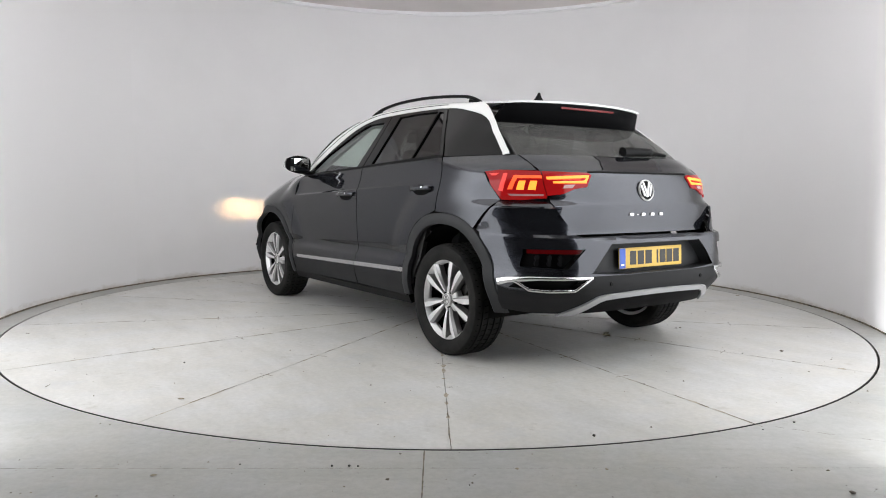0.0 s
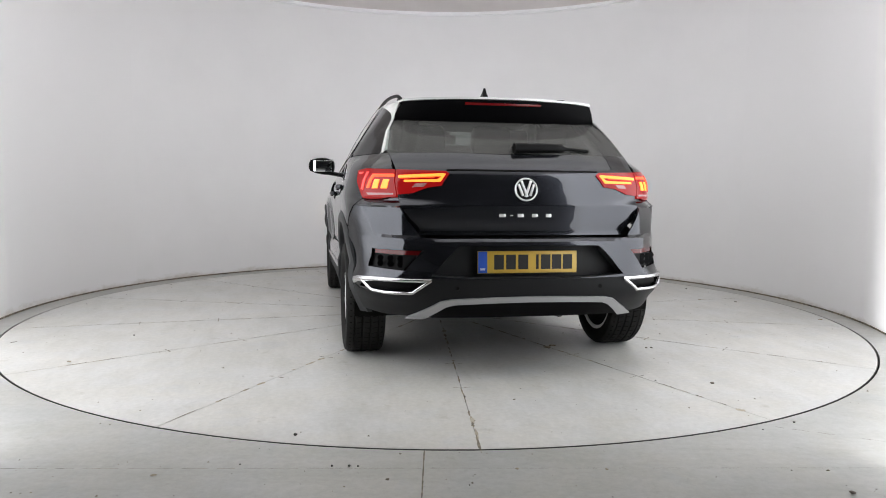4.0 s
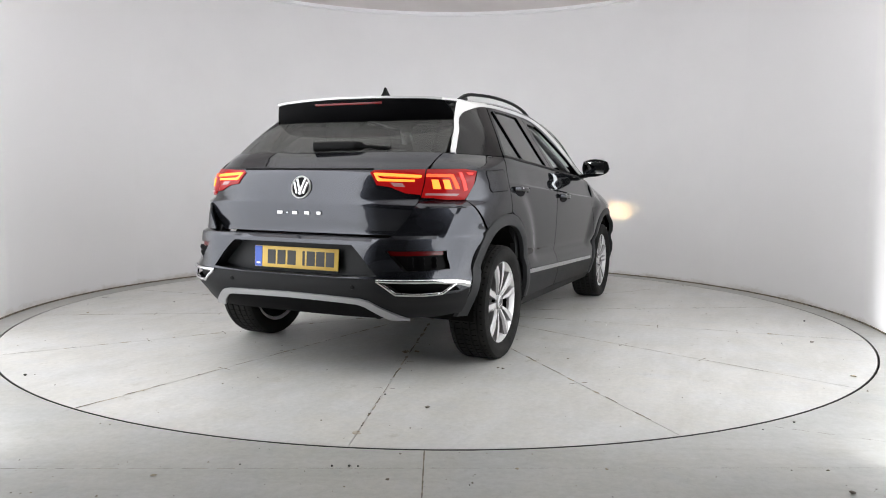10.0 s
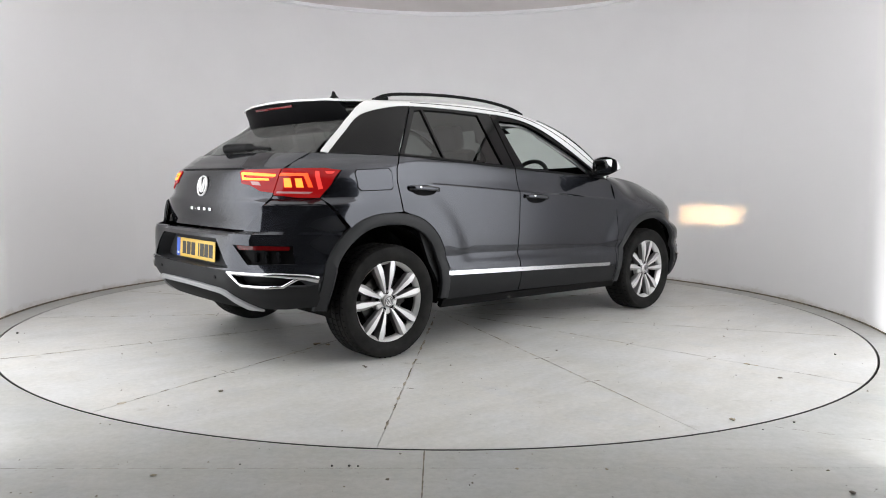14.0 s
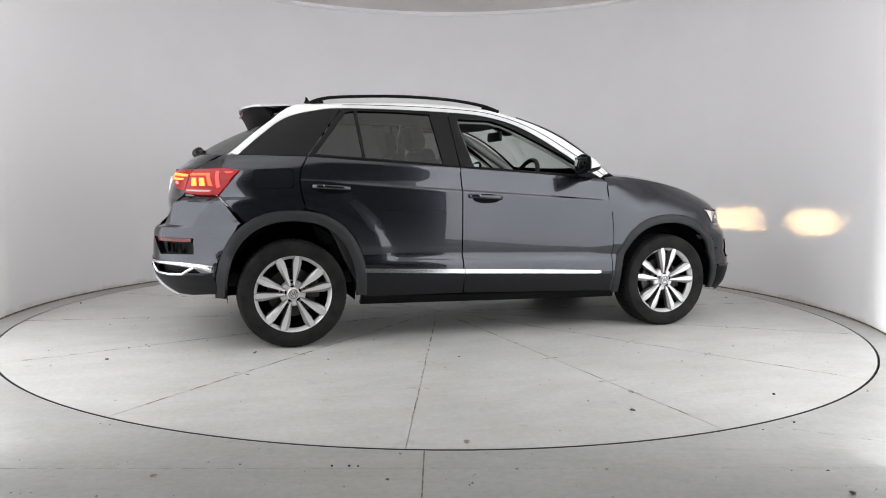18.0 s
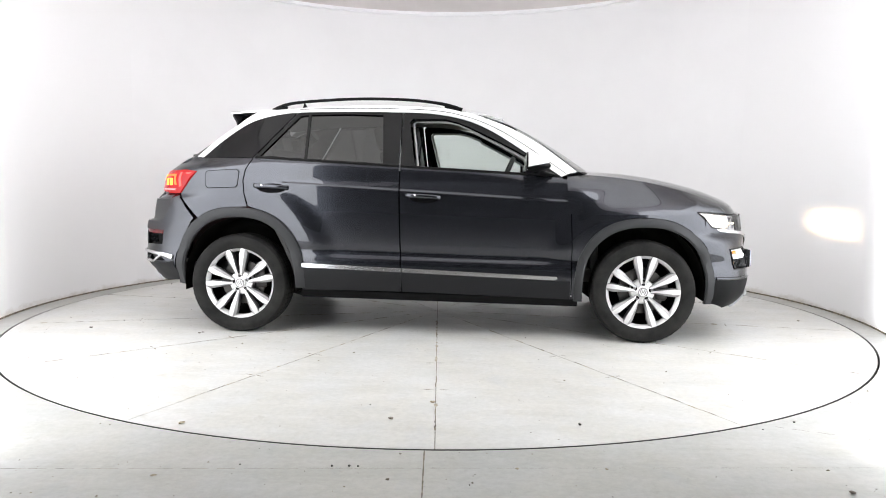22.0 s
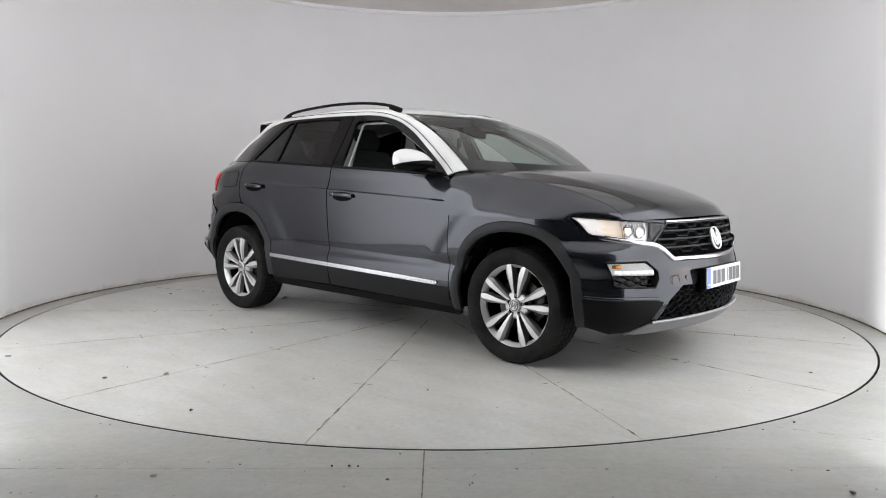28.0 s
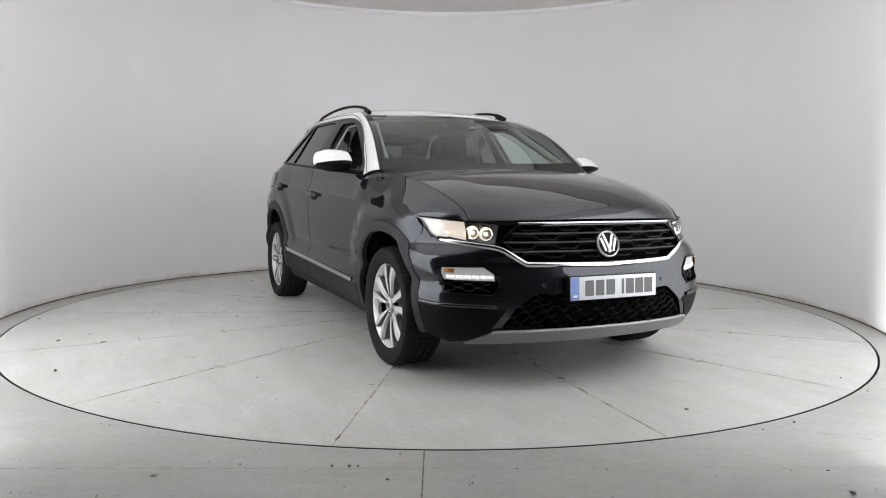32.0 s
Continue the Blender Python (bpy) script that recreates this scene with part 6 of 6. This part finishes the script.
part("dashboard", smooth(thicken(grid_mesh(rows), 0.02, lambda c: Vector((1.0, c.y, 0.7)))), M_INTDARK, car, "dark moulded dashboard")


def seat(x, y, wide, recl=18, shade=M_SEAT):
    m = pose(x, y, 0.0)
    st = part("seat", boxes([((0.50, wide, 0.16), m @ pose(0.02, 0, 0.56, 0, -6, 0)), ((0.36, wide * 0.8, 0.18), m @ pose(0, 0, 0.46))], 0.045), shade, car, "black fabric seat")
    part("seat_back", boxes([((0.13, wide, 0.58), m @ pose(-0.30, 0, 0.86, 0, -recl, 0)), ((0.11, wide * 0.82, 0.14), m @ pose(-0.385, 0, 1.14, 0, -recl, 0))], 0.045), shade, st)
    return st


def headrest(x, y, z, st, wd=0.25):
    part("headrest", boxes([((0.10, wd, 0.17), pose(x, y, z, 0, -14, 0))], 0.04), M_SEAT, st)
    for dy in (-0.06, 0.06):
        part("headrest_post", tube([(x + 0.02, y + dy, z - 0.14), (x, y + dy, z - 0.05)], 0.006), M_CHROME, st)


for y in (0.37, -0.37):
    st = seat(0.02, y, 0.50)
    headrest(-0.42, y, 1.285, st)
st = seat(-0.82, 0, 1.28, 22)
for y in (0.40, 0, -0.40):
    headrest(-1.26, y, 1.235, st, 0.24)
# steering wheel on the car's right
bm = bmesh.new()
n, k = 36, 8
rows = [[Vector(((0.185 + 0.016 * math.cos(2 * math.pi * j / k)) * math.cos(2 * math.pi * i / n), (0.185 + 0.016 * math.cos(2 * math.pi * j / k)) * math.sin(2 * math.pi * i / n), 0.016 * math.sin(2 * math.pi * j / k))) for j in range(k)] for i in range(n)]
bm.free()
bm = grid_mesh(rows, close_u=True, close_v=True)
WM = Matrix.Translation((0.40, -0.37, 0.985)) @ pose(0, 0, 0, 0, -66, 0)
bm.transform(WM)
bmesh.ops.recalc_face_normals(bm, faces=bm.faces)
sw = part("steering_wheel", smooth(bm, 60), M_INTDARK, car, "black steering wheel on the offside")
part("wheel_boss", boxes([((0.13, 0.15, 0.05), WM), ((0.05, 0.34, 0.02), WM), ((0.19, 0.05, 0.02), WM @ pose(-0.08, 0, 0))], 0.012), M_INTDARK, sw)
part("interior_mirror", boxes([((0.03, 0.24, 0.07), pose(0.33, 0, 1.335))], 0.012), M_INTDARK, car)
part("camera_housing", boxes([((0.12, 0.14, 0.04), pose(0.40, 0, 1.388, 0, 28, 0))], 0.012), M_INTDARK, car)
for s in (1, -1):
    # inner pillar trims and belts
    part("pillar_trim", tube([(-0.26, s * 0.72, 0.95), (-0.28, s * 0.655, 1.15), (-0.31, s * 0.53, 1.41)], 0.020, 0.055, 10, (0, 1, 0)), M_INTLIGHT, car, "pale grey pillar trim")
    part("pillar_trim", tube([(0.83, s * 0.67, 1.05), (0.53, s * 0.61, 1.215), (0.22, s * 0.535, 1.385)], 0.026, 0.026, 10), M_INTLIGHT, car, "pale grey windscreen pillar trim")
    part("pillar_trim", tube([(-1.50, s * 0.56, 1.08), (-1.32, s * 0.50, 1.24), (-1.14, s * 0.46, 1.36)], 0.05, 0.05, 10), M_INTDARK, car, "dark rear pillar trim")
    part("seat_belt", boxes([((0.006, 0.045, 0.62), pose(-0.31, s * 0.60, 1.05, s * 7, 8, 0))]), M_SEAT, car)
    part("door_card", sheet([(-0.20, 0.36), (0.78, 0.36), (0.76, BELT(0.76) - 0.012), (-0.22, BELT(-0.22) - 0.012)], on_side(s), (0.1, 0.08), 0.03, lift=-0.035), M_INTDARK, car)
    part("door_card", sheet([(-0.90, 0.36), (-0.25, 0.36), (-0.26, BELT(-0.26) - 0.012), (-1.17, BELT(-1.17) - 0.012), (-1.2, 0.95)], on_side(s), (0.1, 0.08), 0.03, lift=-0.035), M_INTDARK, car)


# ---- bits lying about ----
M_LEAF, _n = mat_base("dry_leaf", (0.30, 0.24, 0.15), 0.8)
M_LEAF.node_tree.links.new(ramp(M_LEAF, noise_node(M_LEAF, 40), [(0.35, (0.20, 0.16, 0.10)), (0.7, (0.48, 0.42, 0.31))]).outputs[0], _n.inputs["Base Color"])
M_PEBBLE, _n = mat_base("dark_grit", (0.045, 0.043, 0.04), 0.8)
M_PALECHIP, _n = mat_base("pale_chip", (0.82, 0.82, 0.80), 0.7)
M_BARK, _n = mat_base("grey_brown_chip", (0.16, 0.14, 0.115), 0.85)


def fragment(kind, x, y, size, turn):
    """A crumpled leaf, twig or chip that rests on the ground."""
    bm = bmesh.new()
    if kind == "leaf":
        n, m = 9, 5
        rows = []
        for i in range(n):
            u = i / (n - 1)
            w = 0.42 * math.sin(math.pi * (0.06 + 0.88 * u)) * (0.8 + 0.4 * random.random())
            rows.append([Vector(((u - 0.5) * size, v * w * size, 0.0015 + size * (0.10 * abs(v) ** 1.5 + 0.07 * random.random()))) for v in (-1, -0.5, 0, 0.5, 1)])
        bm.free()
        bm = thicken(grid_mesh(rows), 0.0006)
    elif kind == "twig":
        bm.free()
        bm = tube(smooth_curve([(-size / 2, 0, 0.003), (-size * 0.1, size * 0.06, 0.004), (size / 2, -size * 0.03, 0.003)], 4), 0.0022, 0.0018, 6)
    else:
        bmesh.ops.create_icosphere(bm, subdivisions=2, radius=size / 2)
        for v in bm.verts:
            v.co *= 0.75 + 0.5 * random.random()
            v.co.z *= 0.35 if kind == "chip" else 0.7
        low = min(v.co.z for v in bm.verts)
        for v in bm.verts:
            v.co.z -= low
    name, mt, lb, cat = {"leaf": ("leaf", M_LEAF, "small curled dry brown leaf on the concrete", "leaf"), "twig": ("twig", M_BARK, "short thin brown twig on the concrete", "twig"), "pebble": ("pebble", M_PEBBLE, "small dark piece of grit on the concrete", "pebble"),
                         "chip": ("bark_chip", M_BARK, "flat grey brown chip lying on the concrete", "chip"), "pale": ("paint_chip", M_PALECHIP, "tiny white paint flake on the concrete", "chip")}[kind]
    bm.transform(Matrix.Diagonal((0.64, 0.64, 0.64, 1)))
    ob = part(name, bm, mt, None)
    ob.matrix_basis = pose(x, y, 0.0005, 0, 0, turn)
    return tagged(ob, lb, cat)


for k, x, y, sz, tn in (("leaf", -0.94, -3.18, 0.030, 20), ("chip", -0.16, -3.20, 0.022, 80), ("pebble", -0.30, -3.09, 0.016, 0), ("pebble", -0.36, -3.09, 0.014, 40), ("pebble", -0.27, -3.09, 0.012, 70), ("leaf", 0.28, -3.10, 0.022, 100), ("leaf", 0.59, -3.10, 0.020, 130),
                        ("pebble", 1.49, -2.59, 0.016, 10), ("chip", 1.34, -3.28, 0.032, -35), ("pebble", 1.32, -2.68, 0.010, 0), ("pebble", 0.11, -3.24, 0.008, 0), ("pebble", -0.68, -3.08, 0.010, 0), ("chip", -0.13, -2.97, 0.014, 0)):
    fragment(k, x, y, sz, tn)
RIDING = []
for k, x, y, sz, tn in (("leaf", -1.345, -0.42, 0.085, 15), ("leaf", -1.30, -0.47, 0.060, 70), ("twig", -0.72, 2.73, 0.075, 150), ("leaf", -1.28, 2.26, 0.040, 60), ("pebble", -2.64, 1.05, 0.022, 0), ("pebble", 0.84, -2.57, 0.020, 0), ("chip", 0.06, -2.585, 0.034, 30), ("pale", 0.01, -1.30, 0.016, 0),
                        ("chip", -1.44, -1.05, 0.026, 10), ("chip", -1.43, -1.02, 0.024, 14), ("chip", -2.22, -0.98, 0.036, -60), ("leaf", 0.21, -2.34, 0.050, 100), ("pebble", -0.06, -2.41, 0.010, 0), ("leaf", -0.77, -2.74, 0.045, 60), ("chip", 2.66, -0.05, 0.030, 80), ("leaf", 2.15, 0.70, 0.030, 20),
                        ("twig", 0.67, 2.70, 0.050, 40), ("pebble", -0.62, 2.07, 0.014, 0), ("pebble", -2.13, -0.72, 0.014, 0), ("pebble", -2.25, 0.29, 0.012, 0), ("chip", -0.34, -1.45, 0.020, 0)):
    RIDING.append(fragment(k, x, y, sz, tn))


# ---- motion of the car and the turntable ----
H0, RATE = 124.2156, -5.8988
OFFSET = Vector((0.0844, -0.0944, 0.0))


def heading(t):
    return H0 + RATE * t


def motions():
    rows_car, rows_table = [], []
    for t in range(33):
        turn = Matrix.Rotation(radians(heading(t)), 4, "Z")
        rows_table.append((float(t), turn))
        rows_car.append((float(t), Matrix.Translation(turn @ OFFSET) @ turn))
    walk(turntable, rows_table)
    walk(car, rows_car)
    for ob in RIDING:
        rest = ob.matrix_basis.copy()
        walk(ob, [(t, turn @ rest) for t, turn in rows_table])


motions()
